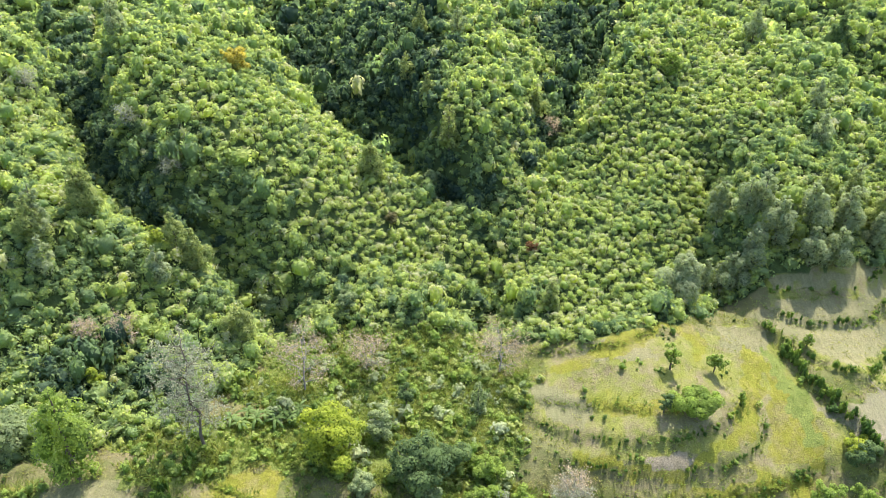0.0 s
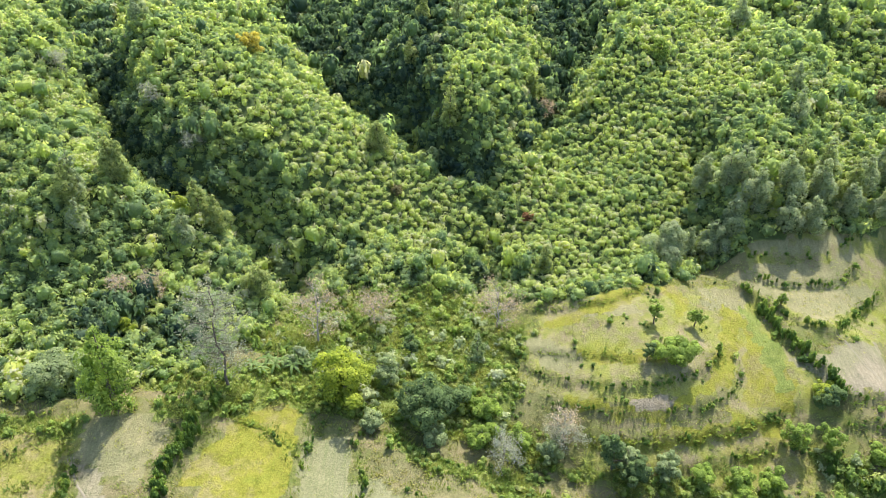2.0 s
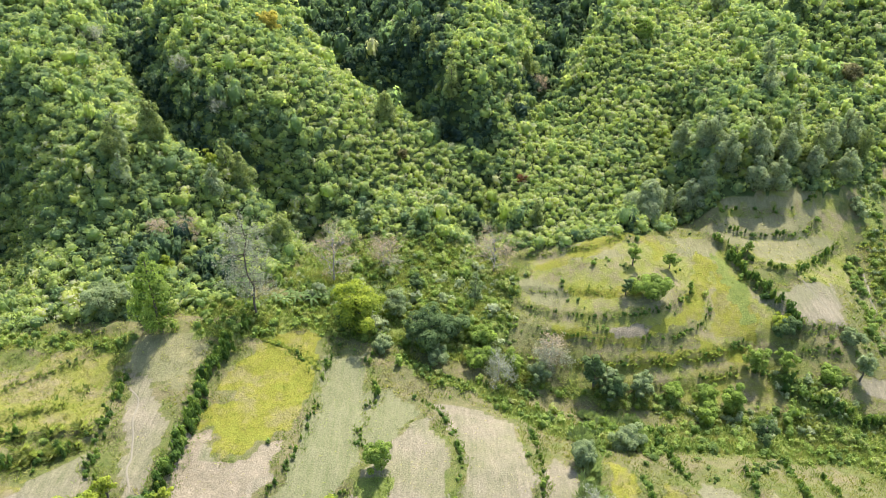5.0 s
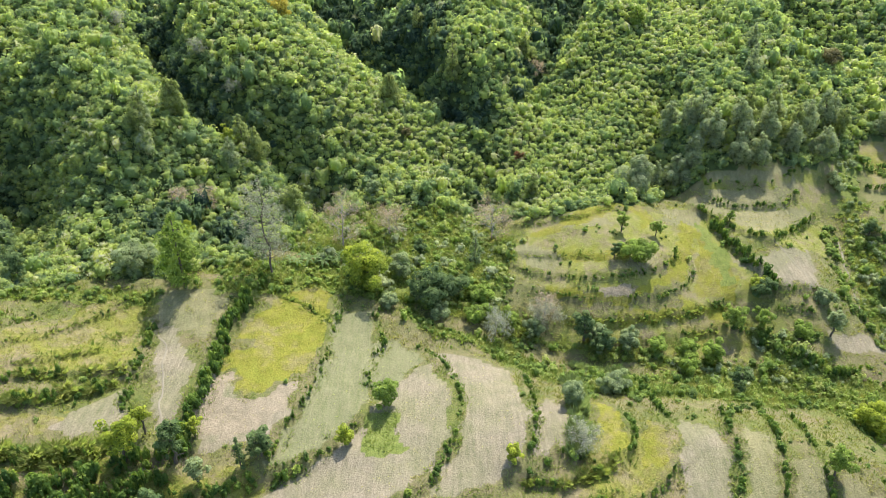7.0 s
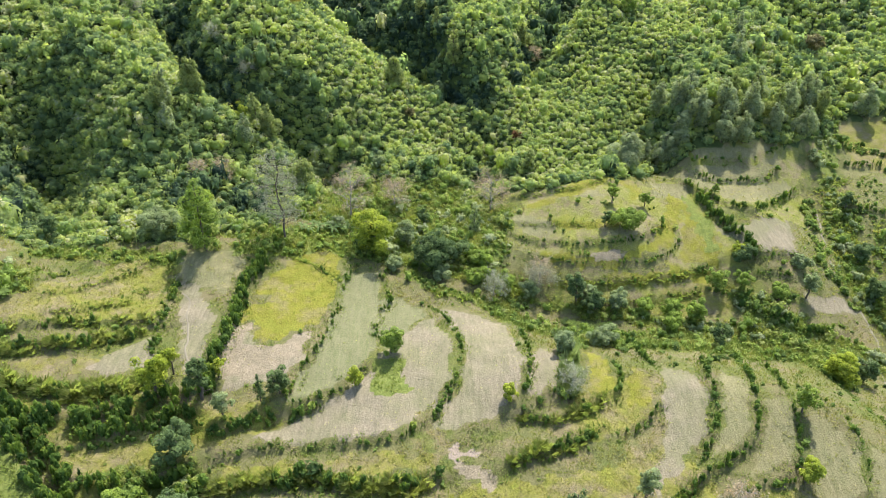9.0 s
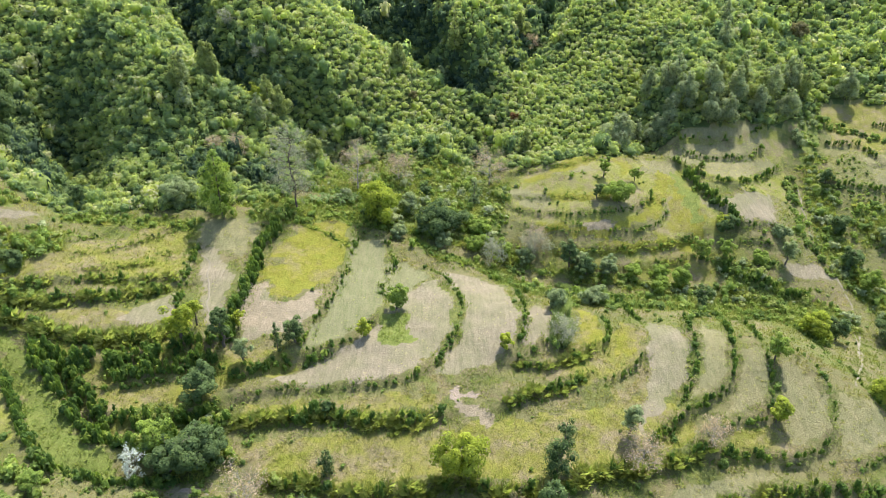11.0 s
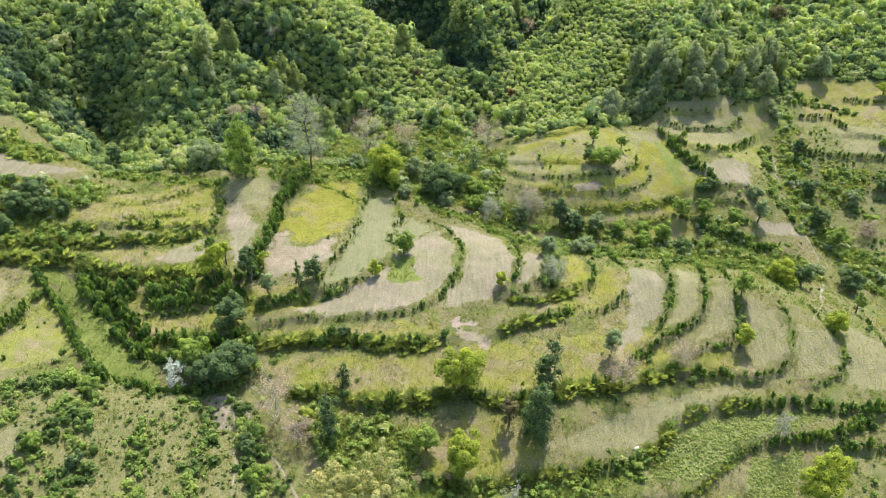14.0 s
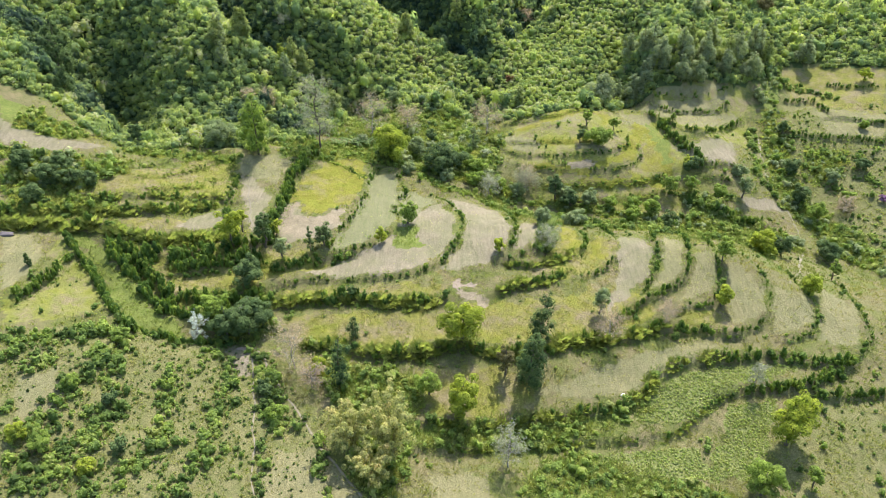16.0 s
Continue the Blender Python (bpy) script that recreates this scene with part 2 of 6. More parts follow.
terrace(1.1, 1, [(28.7, 43, 13.9), (28.9, 37.9, 14.5), (27.3, 33.3, 14.3)])
terrace(1.3, 1.8, [(31.9, 61, 7.1), (34.3, 54.5, 8.8), (35.3, 43, 13.2)])
terrace(1.6, 2.2, [(23.3, 61.1, 7.7), (28.7, 59.6, 7.5), (32.5, 58.6, 7.6)], "cane")
terrace(1.7, 2, [(-38.2, 29.2, 18.6), (-39.2, 35, 19.5), (-38.4, 41.5, 20), (-38, 49.5, 20), (-38.7, 57, 20.2), (-36.5, 64.1, 20.3), (-35.6, 71.8, 20.3)])
terrace(0.9, 0.9, [(-28.3, 26.5, 17.2), (-25.4, 31.4, 17.6), (-24.3, 37.1, 18), (-22.5, 42.7, 17.9), (-20.9, 52, 17.2), (-21.1, 60.7, 16.9), (-20, 67.9, 16.7)])
terrace(1, 1.1, [(-13.3, 46.3, 16.6), (-13.4, 54.2, 15.7), (-11.3, 58.8, 15.1), (-13.7, 64, 15.5), (-12.6, 70.2, 15.6)])
terrace(1, 1.2, [(-48.3, 31.8, 20), (-49.1, 37.7, 20.7), (-50.6, 47.6, 20.9), (-51.3, 56.7, 20.6)])
terrace(0.3, 0.4, [(16.6, 87.7, 15.4), (24.7, 85.2, 16.8), (31.4, 83.1, 17.9)], "grassy")
terrace(0.6, 0.7, [(14.5, 84.2, 14.8), (19.6, 81.3, 14.6), (27.3, 78.3, 15.9), (35.2, 77.9, 16.5), (43.1, 81.8, 16), (49, 87.6, 14.8)])
terrace(0.6, 0.7, [(18.1, 77.3, 13.1), (26.9, 74.7, 14.2), (34.9, 74.3, 13.8), (42.2, 76, 13.3), (48.5, 80, 12.7), (51.4, 84.3, 13.3)])
terrace(0.7, 1.6, [(23.3, 71.4, 11), (29.9, 70.2, 10.9), (38.1, 71.4, 10.7), (46.7, 73.5, 10.1), (54.5, 76.7, 10.4), (58.2, 77.9, 11)], "grassy")
terrace(0.6, 1.1, [(29.5, 66.4, 8.7), (36.5, 67.6, 8.6), (46.1, 69.7, 8.2), (53.6, 71.9, 8)], "grassy")
terrace(0.4, 0.5, [(16.3, 98.5, 16.2), (22.4, 96.9, 18.2), (29.7, 96.5, 20.2), (36.6, 99.8, 20.4)], "grassy")
terrace(0.5, 0.8, [(-70.6, 46.2, 25.9), (-67.3, 49.5, 24.4), (-63.3, 54.3, 22.9), (-58.7, 59.2, 22.1), (-55.1, 63.1, 22)], "grassy")
terrace(0.5, 0.8, [(-72.7, 50.4, 26.2), (-68.8, 56.6, 24), (-63.6, 62.1, 23.1), (-57.1, 66.1, 22.7)], "grassy")
terrace(0.6, 1, [(-67.2, 42.2, 24.9), (-62.8, 45, 23.5), (-57.5, 48.7, 22), (-55.4, 53.7, 21.2)], "grassy")
terrace(0.7, 0.8, [(-54.1, 61.2, 21.6), (-51.8, 56, 20.6), (-50.7, 49, 20.8)], "grassy")
terrace(0.9, 0.8, [(60.7, 111.6, 20.3), (67.5, 111.6, 19.8), (74.9, 110.8, 19.9)])
terrace(0.8, 0.7, [(76.9, 112.1, 20.1), (80.5, 114.7, 20.4), (83.4, 117, 21)])
terrace(0.9, 0.8, [(60.1, 107.7, 18.1), (66.3, 105.3, 17.4), (74.7, 105.7, 17.3), (78.8, 108, 17.3), (83, 110.9, 17.6)])
terrace(1.1, 1.1, [(58, 105.1, 17), (61.7, 99.8, 16.5), (63.9, 95.7, 16.8), (67.8, 91.9, 17.3)])
terrace(1.1, 1.1, [(70.7, 92, 17.3), (80.9, 102.2, 14), (85.8, 106.2, 14.4)])
terrace(1.5, 1.6, [(59.6, 100.7, 16.2), (61, 93.2, 15.8), (62.8, 87.8, 15.4), (65.3, 82.4, 14.8), (66.6, 78.4, 13.7)])
terrace(0.8, 0.8, [(65.2, 78.5, 13.4), (71.7, 77.8, 13.4), (75.2, 79.1, 13.1)])
terrace(0.8, 0.8, [(65.9, 74.5, 11.7), (72.3, 73.5, 11.2)])
terrace(1.3, 1.6, [(61.4, 69.4, 8), (66.5, 62.5, 8.5), (72.6, 61.6, 5.4), (78.6, 62.1, 4.7)])
terrace(0.9, 0.9, [(107.6, 122.7, 19), (117.4, 121.5, 19.8), (121.8, 119.8, 20), (132.2, 118, 21.1)])
terrace(1.1, 1, [(102, 115.9, 16.7), (110.1, 114.8, 17.2), (111.6, 108, 16.6)])
terrace(1.1, 1.1, [(97.9, 99.1, 13.9), (104.9, 96.1, 13.5), (112.2, 94.8, 13.9), (121.8, 92.7, 14.1)])
terrace(0.9, 0.9, [(111, 104.6, 16.2), (118.3, 102.6, 16.7), (124.7, 100, 16.5)])
terrace(1.3, 1.5, [(-79.1, 4.7, 22), (-77, 9.7, 21.7), (-75.2, 14.8, 21.4), (-74.5, 19.4, 21.5)])
terrace(1.5, 1.5, [(-77, 24.7, 22.9), (-71.9, 19.1, 20.5), (-67.5, 14.3, 19.2), (-62.5, 7.2, 18.6), (-56.9, 2.6, 17), (-49, 1.9, 14.8), (-41.7, 3.6, 12.8)])
terrace(1.7, 2.2, [(-54.3, 20.7, 18.5), (-48.1, 22.1, 18.2), (-43, 24.7, 18), (-39.4, 25.6, 17.9)])
terrace(1.6, 2.4, [(-55.5, 13.4, 17.3), (-48.4, 12.9, 16.1), (-41.3, 15.1, 15.6), (-38.3, 16.3, 16)])
terrace(1.8, 2.4, [(-61.6, 20.5, 19.5), (-56.8, 15.7, 17.8), (-52.8, 11.4, 16.7)])
terrace(0.7, 1.6, [(-32, 67.9, 19.5), (-26.8, 66.4, 18.2), (-21.5, 61.7, 17)], "grassy")
terrace(0.7, 1.4, [(-28.6, 75.3, 18.5), (-22.8, 72.6, 17.2)], "grassy")
terrace(1.2, 1.4, [(-36.9, 22.3, 17.2), (-28.6, 25.4, 17), (-21.3, 28.7, 16.8)])
plot("dry", [(-32.1, 21.5), (-23.7, 26.6), (-17.2, 31.9), (-12.8, 38.9), (-8.2, 48.7), (-3.1, 53.9), (0.6, 44.1), (-0.2, 35.3), (-3.4, 28.4), (-8.5, 23.6), (-17.6, 22.5)])
plot("dry", [(-2.4, 57), (3.8, 57.9), (10.6, 55.2), (12.6, 39.2), (10.6, 31.4), (5.4, 26.9), (-0.5, 25.3), (-2.8, 25.9), (1.4, 33.4), (2.8, 44.3)])
plot("dry", [(15.1, 46), (19.9, 41.3), (18.3, 34.4), (12, 31.1)])
plot("dry", [(-37.9, 42), (-35.7, 43.8), (-31.6, 40.2), (-25, 39.7), (-26.8, 33.4), (-35.9, 30.8), (-37.8, 35.2)])
plot("dry", [(-52.6, 59.4), (-47, 56.7), (-41.4, 46.3), (-41.3, 31.9), (-43.7, 33.5), (-48, 48.2)])
plot("dry", [(-58.3, 32.7), (-49.9, 41.8), (-48.1, 33.3), (-54.4, 30.8)])
plot("dry", [(-103.7, 56.7), (-90.5, 54.8), (-79.5, 56), (-89.4, 49.6), (-100.4, 49.5)])
plot("dry", [(36.9, 42.6), (43, 38.6), (41.3, 28.1), (35.2, 20.3), (29, 13.7), (34.2, 27.4)])
plot("dry", [(67.2, 87.5), (79.5, 92.6), (75.5, 78.8), (67.4, 78.8)])
plot("dry", [(74.7, 70.4), (84.5, 72.1), (87.9, 69.4), (75.2, 66.3)])
plot("dry", [(-41.4, 2.5), (-36.5, 3.2), (-36.1, -3.4), (-37.8, -4.4)])
plot("dry", [(59.5, 87.9), (70.6, 85.9), (75.6, 82.3), (66.3, 79.8)])
plot("straw", [(61.9, 114.3), (75.6, 114.7), (83.8, 119.2), (84.4, 117.7), (76, 112.2), (61.6, 112.1)])
plot("straw", [(61.4, 110.8), (74.7, 109.9), (84, 115.8), (83.5, 111.8), (74.9, 106.7), (61, 108.1)])
plot("straw", [(63.2, 102.8), (70.4, 102.2), (83.4, 108.9), (86, 107), (80, 102.1), (67.8, 93)])
plot("straw", [(-54.3, 64.3), (-42.4, 67.1), (-39.8, 63.7), (-41.4, 53.9), (-51.2, 59.1)])
plot("straw", [(-88.9, 23), (-83.3, 24.5), (-80.2, 20), (-79.3, 12.9), (-81.7, 7.3)])
plot("straw", [(42.3, 25.6), (46.7, 40.3), (49.4, 35.7), (47.1, 25.7), (39.9, 21.1)])
plot("straw", [(48.7, 25.1), (51.7, 32.6), (55.9, 30.7), (52, 21.3), (44.3, 18.1)])
plot("straw", [(57.4, 29.7), (63.2, 26.1), (61.9, 17.3), (54.3, 13.3), (54.4, 20.3)])
plot("straw", [(65.8, 25.4), (72, 23.2), (71.6, 16.5), (61.8, 11.9)])
plot("straw", [(78.5, 29.5), (83.7, 22.6), (79.2, 12.1), (70.9, 12.2)])
plot("straw", [(14.4, -3.7), (28.5, 3.5), (37.8, 7.7), (51.2, 9.7), (41.2, 3.6), (32.9, -1.6), (20.3, -4.6)])
plot("straw", [(-4.1, -21.5), (4.8, -20), (5.4, -25.5), (-4, -26.7)])
plot("straw", [(-28.8, -20), (-22.1, -18.7), (-13.2, -27.9), (-28.5, -29.6)])
plot("straw", [(55.9, 108.6), (68.3, 109.7), (78.6, 107.7), (72.4, 98.2), (62.9, 100.2)])
plot("straw", [(108.2, 109.5), (127.4, 106.5), (122.4, 94.3), (108.1, 96.4)])
plot("straw", [(-69.9, -14), (-64.9, -9.5), (-61, -17.1), (-65.4, -22.1)])
plot("earth", [(-0.4, 21.2), (1.3, 22), (2, 21.4), (3.2, 22.7), (3.9, 21.6), (3.2, 20.4), (1.9, 20), (0.9, 18.8), (0, 20)])
plot("clay", [(0.6, 19), (2.4, 19.6), (4.1, 18.9), (6.5, 16.5), (5.9, 15), (4.5, 15.3), (3.2, 16.8), (1.5, 17.4)])
plot("earth", [(-39, 2.9), (-37, 3.2), (-36.4, -2), (-38, -1.4)])
plot("meadow", [(60.4, 115.9), (91.9, 122.2), (84.4, 93.7), (67.7, 89.4), (58.8, 100.9)])
plot("meadow", [(-80, 22.8), (-76.4, 23.1), (-69.2, 15.9), (-62.9, 6.2), (-77.6, -1.2), (-80.1, 4), (-77, 9.7), (-75.2, 14.8)])
plot("meadow", [(13.6, 87.1), (24.6, 84.6), (45.6, 81.4), (52.7, 92.3), (55.7, 87), (58.5, 79.3), (47.5, 77.9), (23.7, 76.2)])
plot("meadow", [(17.5, 97.9), (39.1, 98.8), (54.2, 106.4), (56.9, 100.9), (46.8, 86.7), (35.6, 80.6), (16.7, 88.7)])
plot("meadow", [(54, 105.6), (58.8, 100.9), (64.2, 77), (52.2, 74.4), (47.6, 74.9)])
plot("gold", [(-33.1, 64), (-30.4, 70.2), (-28.5, 73.8), (-26, 70.6), (-24.4, 74.6), (-22.3, 72.1), (-22.2, 63.6), (-21.8, 56.1), (-23, 51.8), (-24.4, 47.3), (-26, 47), (-26.5, 45.1), (-28, 46), (-29.4, 44.3), (-29.5, 42.5), (-31.3, 41.6), (-32.7, 42.3), (-34.9, 41.3), (-34.6, 43.7), (-33.2, 45.4), (-35.3, 47.2), (-38.2, 47), (-38.4, 49), (-36.9, 51.7), (-32.8, 53.2), (-33.4, 54.4), (-36.2, 55), (-35.6, 59.1)])
plot("gold", [(55.6, 97), (51.9, 88.5), (48.5, 81.7), (42.1, 77.2), (36.3, 74.7), (37, 76.3), (42.6, 79.3), (46.6, 84.8), (49.6, 92.8), (52.8, 100.7)])
plot("gold", [(37.1, 85), (29.9, 84.4), (23.2, 87), (22.5, 85.4), (29.7, 82.3), (37.4, 82.8)])
plot("gold", [(30.9, 100), (25.4, 96.2), (17.9, 94.7), (18.3, 92.1), (25.7, 93.3), (34, 95.7), (39.2, 102.9)])
plot("gold", [(36.3, 75), (27.8, 75.7), (20.1, 78.9), (19.9, 77), (27.7, 73.8), (35.5, 73)])
plot("gold", [(57.7, 77), (49.2, 76.2), (39.1, 73), (33.2, 72.2), (33.6, 70.2), (40.2, 71), (50.2, 74), (57.3, 74.5)])
plot("gold", [(42.7, 94.3), (41.6, 101.3), (36.3, 101.6), (37.6, 104), (44, 104.5), (45.9, 99.5)])
plot("gold", [(55.6, 96.4), (58.6, 93.2), (60.1, 82.1), (58.4, 77.6), (53.8, 78.1), (50.3, 78.6), (52.6, 85.3)])
plot("gold", [(31.8, 41.8), (34.3, 39.2), (33.1, 33), (28.7, 31.7), (30.2, 36)])
plot("gold", [(24.2, 46.1), (27.7, 42.7), (27.1, 35.1), (23.4, 32.8)])
plot("clay", [(-39.8, 47.6), (-38.4, 45.8), (-35.6, 46.2), (-34.2, 45.2), (-35.6, 43.4), (-35.6, 40.2), (-32.7, 41), (-31.3, 40.4), (-28.8, 41.6), (-28.4, 43.6), (-27.6, 44.8), (-26.2, 43.8), (-25.4, 45.8), (-24.2, 46), (-25.2, 40), (-28, 36.5), (-31.8, 32.5), (-37.8, 33.3), (-39.1, 38.8)])
plot("weed", [(-77.5, 39.7), (-70.7, 49.9), (-56, 65.8), (-52.2, 60.7), (-51.1, 45.5), (-61.9, 41.1), (-72.4, 38)])
plot("weed", [(-69.9, 31.6), (-57.2, 34.9), (-57.6, 31), (-65.2, 29.1)])
plot("weed", [(-34.6, 10.1), (-22.1, 12.3), (-1.6, 12.2), (-1.6, 5.4), (-16.9, 2.7), (-27.5, 5.1)])
plot("weed", [(21.7, 36.8), (35.5, 38.9), (33.4, 29.4), (22.6, 24.2), (14.7, 26.7)])
plot("weed", [(-33.5, 17), (-1.6, 20.9), (-1.6, 17.4), (-33.2, 14.9)])
plot("weed", [(1.6, 6), (15.7, 12.5), (25.1, 9.1), (9.8, 4.8)])
plot("weed", [(-6.6, -0.9), (7.6, 1.3), (14.4, -2.7), (13, -8.6), (-4.4, -10.7)])
plot("weed", [(44, 16.7), (54.3, 17.7), (52.7, 11.3), (43, 12)])
plot("weed", [(104.5, 131), (136.8, 129.3), (126.2, 103.8), (103.6, 115.4)])
plot("rank", [(-107.2, 64.2), (-100, 64.5), (-82.4, 58.6), (-90.5, 54.8), (-103.7, 56.7)])
plot("lush", [(-79.2, 27.7), (-74.9, 27.8), (-68.7, 23.2), (-63.5, 17.1), (-59, 12.3), (-54, 7.3), (-47.1, 3.6), (-52.7, 1.4), (-57.9, 4.3), (-64.7, 11), (-70.9, 19.3)])
plot("lush", [(-13.1, 39.4), (-8.6, 40.3), (-7.3, 35.3), (-8.5, 31.3), (-12.4, 31.7), (-13.6, 35.6)])
plot("lush", [(56.1, 101.6), (58.4, 98.9), (59.8, 88), (59.4, 80.5), (56.6, 80.4), (56.4, 88)])
plot("crop", [(42.6, 2.9), (51.6, 5.1), (69.1, 7), (50.6, -0.7), (41.8, -7.3), (32.3, -7.7), (35, -1.4)])
plot("crop", [(48.9, -3.3), (58.3, -1.2), (52.9, -12.5), (48.4, -18.2), (39.8, -18.7), (46.9, -8.7)])
plot("crop", [(23.9, -14.2), (40.5, -12.3), (41.7, -18.6), (26.9, -18.3)])
plot("pale", [(-21.3, 66.4), (-14.3, 67.4), (-13, 41.4), (-19.5, 31.7), (-26.8, 28.4), (-22.8, 39.7), (-20.7, 54.6)])
plot("pale", [(-14.1, 58.2), (-9.4, 60.6), (-4.4, 54.7), (-8.3, 49.4), (-12.4, 42)])
plot("clay", [(29.7, 76.4), (36.2, 76.6), (37, 75), (30.9, 74.1)])
plot("straw", [(12.7, 91.6), (18.6, 91), (23.2, 84.9), (21.9, 81.9), (16.9, 84.3)])
plot("straw", [(48.8, 106.2), (58.5, 104.5), (56.8, 98.7), (48, 98.9)])
plot("straw", [(23.8, 98.4), (34.5, 96.2), (35, 92.7), (24.2, 93.3)])
plot("straw", [(37.3, 82.9), (44.9, 87), (42.6, 82), (33.5, 78.9)])
plot("forest", [(-101.7, 162.6), (138.5, 218.3), (95.8, 123.6), (84.6, 119.5), (65.6, 117.5), (54.8, 115.1), (52, 110.9), (45.5, 106), (32.5, 99.8), (29.4, 98.3), (21.1, 99.1), (15.5, 101.1), (11.7, 102.5), (6.8, 106.6), (-0.4, 104.7), (-14.4, 102.9), (-28, 101), (-34.2, 94.8), (-41.1, 81.9), (-58.8, 78.4), (-65.6, 72.5)])
plot("forest", [(-130.5, 108), (-67.5, 138.4), (-39.5, 106.2), (-26.7, 105.1), (-31.7, 90.9), (-41.1, 75.3), (-52.4, 68.3), (-66.1, 67.9), (-75.9, 59.5), (-84.7, 61.2), (-98, 71.7), (-109.1, 68.6), (-113.5, 67.5)])
plot("forest", [(54.8, 139.7), (163.8, 162.2), (149.1, 128.8), (116.2, 133.7), (104.3, 130), (90.4, 119.7), (61, 114.3), (50.9, 113.8)])
plot("thicket", [(-37, 86.1), (-16.5, 98.7), (9.7, 101.8), (15.6, 91.7), (10.1, 74.9), (18.9, 69), (28.9, 66.5), (43.9, 66), (62, 62.5), (75.5, 61.6), (87.6, 58.8), (85.1, 52.4), (69.3, 56.1), (55.5, 56.7), (41.1, 61.7), (22.8, 65), (11.4, 68.1), (-6.1, 71.2), (-21.4, 80.2)])
plot("thicket", [(97.3, 125.8), (105.1, 129.3), (97.8, 108.6), (96.5, 93.9), (93.6, 76.5), (98.9, 68.5), (105.5, 52.7), (101.1, 43.7), (93.6, 55.8), (89.4, 67), (86.1, 79), (90.8, 100)])
plot("thicket", [(-100, 48.8), (-82.3, 49.7), (-70.9, 54), (-78.3, 38.4), (-79.8, 35.6), (-92.6, 31.7)])
plot("thicket", [(59.2, 72.7), (70.1, 65), (82.5, 60.5), (62.8, 58.1)])
plot("thicket", [(101.2, 94.1), (111, 91.1), (108.4, 83.5), (98.1, 79.9), (98.3, 89.5)])
plot("thicket", [(-48.8, 17.2), (-35.7, 16.9), (-33.5, 6.7), (-38.7, 4), (-42.9, 4.8), (-47.9, 8.9)])
plot("bushy", [(-79, -4), (-60.5, 2.1), (-43.6, 3.3), (-33.9, 0.2), (-27.6, -7.2), (-21.1, -19.2), (-15.7, -28.2), (-64.5, -34.2)])
plot("bushy", [(12.7, 96.9), (18.2, 85), (20.2, 69.5), (8.4, 69.3)])
plot("bushy", [(107, 133.4), (149.7, 130.2), (110.2, 43), (95.6, 51), (89.6, 74.5)])
plot("bushy", [(82.9, 96.7), (90.5, 100.1), (84.7, 73.6), (73.4, 71.7)])
plot("bushy", [(64.7, 0.7), (79.5, 1), (69.8, -20.6), (53.6, -21.9), (55.2, -12.3)])
# steep walls and gullies: slope shade tinted into darker, larger-leaved-out shrubs
plot("shade_tint_stand", [(-118.6, 105.5), (-107.2, 106.7), (-100.1, 101.5), (-87.9, 82.6), (-81, 64.9), (-92.4, 74.8), (-100.2, 80.5), (-108, 79.6)])
plot("shade_tint_stand", [(-130.5, 108), (-111.9, 114.2), (-108.4, 105.4), (-113.8, 99.9), (-127.3, 99.6)])
plot("shade_tint_stand", [(-48.8, 214.1), (-42.2, 194.8), (-29.2, 174.4), (-19.6, 166.4), (-10.5, 159.9), (-1.1, 147.1), (7.9, 137.3), (12.4, 141.7), (6.8, 143), (0.7, 148.1), (-1.8, 156.5), (-1.2, 168.3), (-3.5, 194.1), (-29.3, 212.6)])
plot("shade_tint_stand", [(23.6, 215.7), (27.7, 205.9), (30.9, 196.1), (22, 166.7), (16.7, 151.4), (24, 163.8), (31.2, 172.8), (38.9, 191.4), (47.6, 202.5), (52.1, 214.6), (44.2, 221.6)])
plot("shade_tint_stand", [(-93.6, 181.4), (-79.4, 149.2), (-72.2, 138.2), (-63.4, 125.1), (-55.7, 120.3), (-47.8, 116.6), (-41.6, 114.9), (-46.2, 119.8), (-55.4, 125.2), (-62.8, 133), (-71.5, 148.4), (-86, 182.8)])
plot("shade_tint_stand", [(-61.4, 85.3), (-55.2, 88.4), (-47.3, 89.1), (-40.3, 87.7), (-39.3, 84), (-48.9, 81.3), (-59.9, 80.7)])
# spur backs and crests: sunlight tinted into low, yellower shrubs
plot("sun_tint_stand", [(-67.5, 155.4), (-54.9, 144.8), (-40.5, 138.1), (-33.8, 135.4), (-24.8, 130.1), (-16.2, 127), (-7.3, 126.5), (-9.1, 117.1), (-20.1, 121.2), (-30.4, 124.3), (-41.4, 129.9), (-53.2, 136.5), (-65.5, 148.7)])
plot("sun_tint_stand", [(-44.1, 164), (-35.3, 155.5), (-22.5, 148.3), (-10.3, 143.9), (1.9, 134.5), (7.9, 132.8), (6.2, 117.2), (-2.5, 110.8), (-9.4, 122.7), (-20.5, 128.2), (-31.8, 135.4), (-38.5, 138.4)])
plot("sun_tint_stand", [(64, 215.2), (47.8, 178.8), (38.4, 163.3), (25.5, 148.7), (13.2, 133.3), (13.2, 121.8), (17.5, 101.9), (31.1, 102.2), (49.8, 121.5), (52.5, 138.4), (62.7, 152.7), (79.7, 162.9), (80.2, 187.8), (83.7, 220.2)])
plot("sun_tint_stand", [(-43.9, 104.8), (-35.7, 103.2), (-26.1, 100.6), (-32.6, 95.6), (-40.9, 98.1)])
plot("weed", [(-66.7, 25.6), (-45.1, 28.9), (-29.2, 28.6), (-26.1, 25.8), (-39.1, 19.3), (-41.5, 13.2), (-51, 11.4), (-60.2, 17.4)])
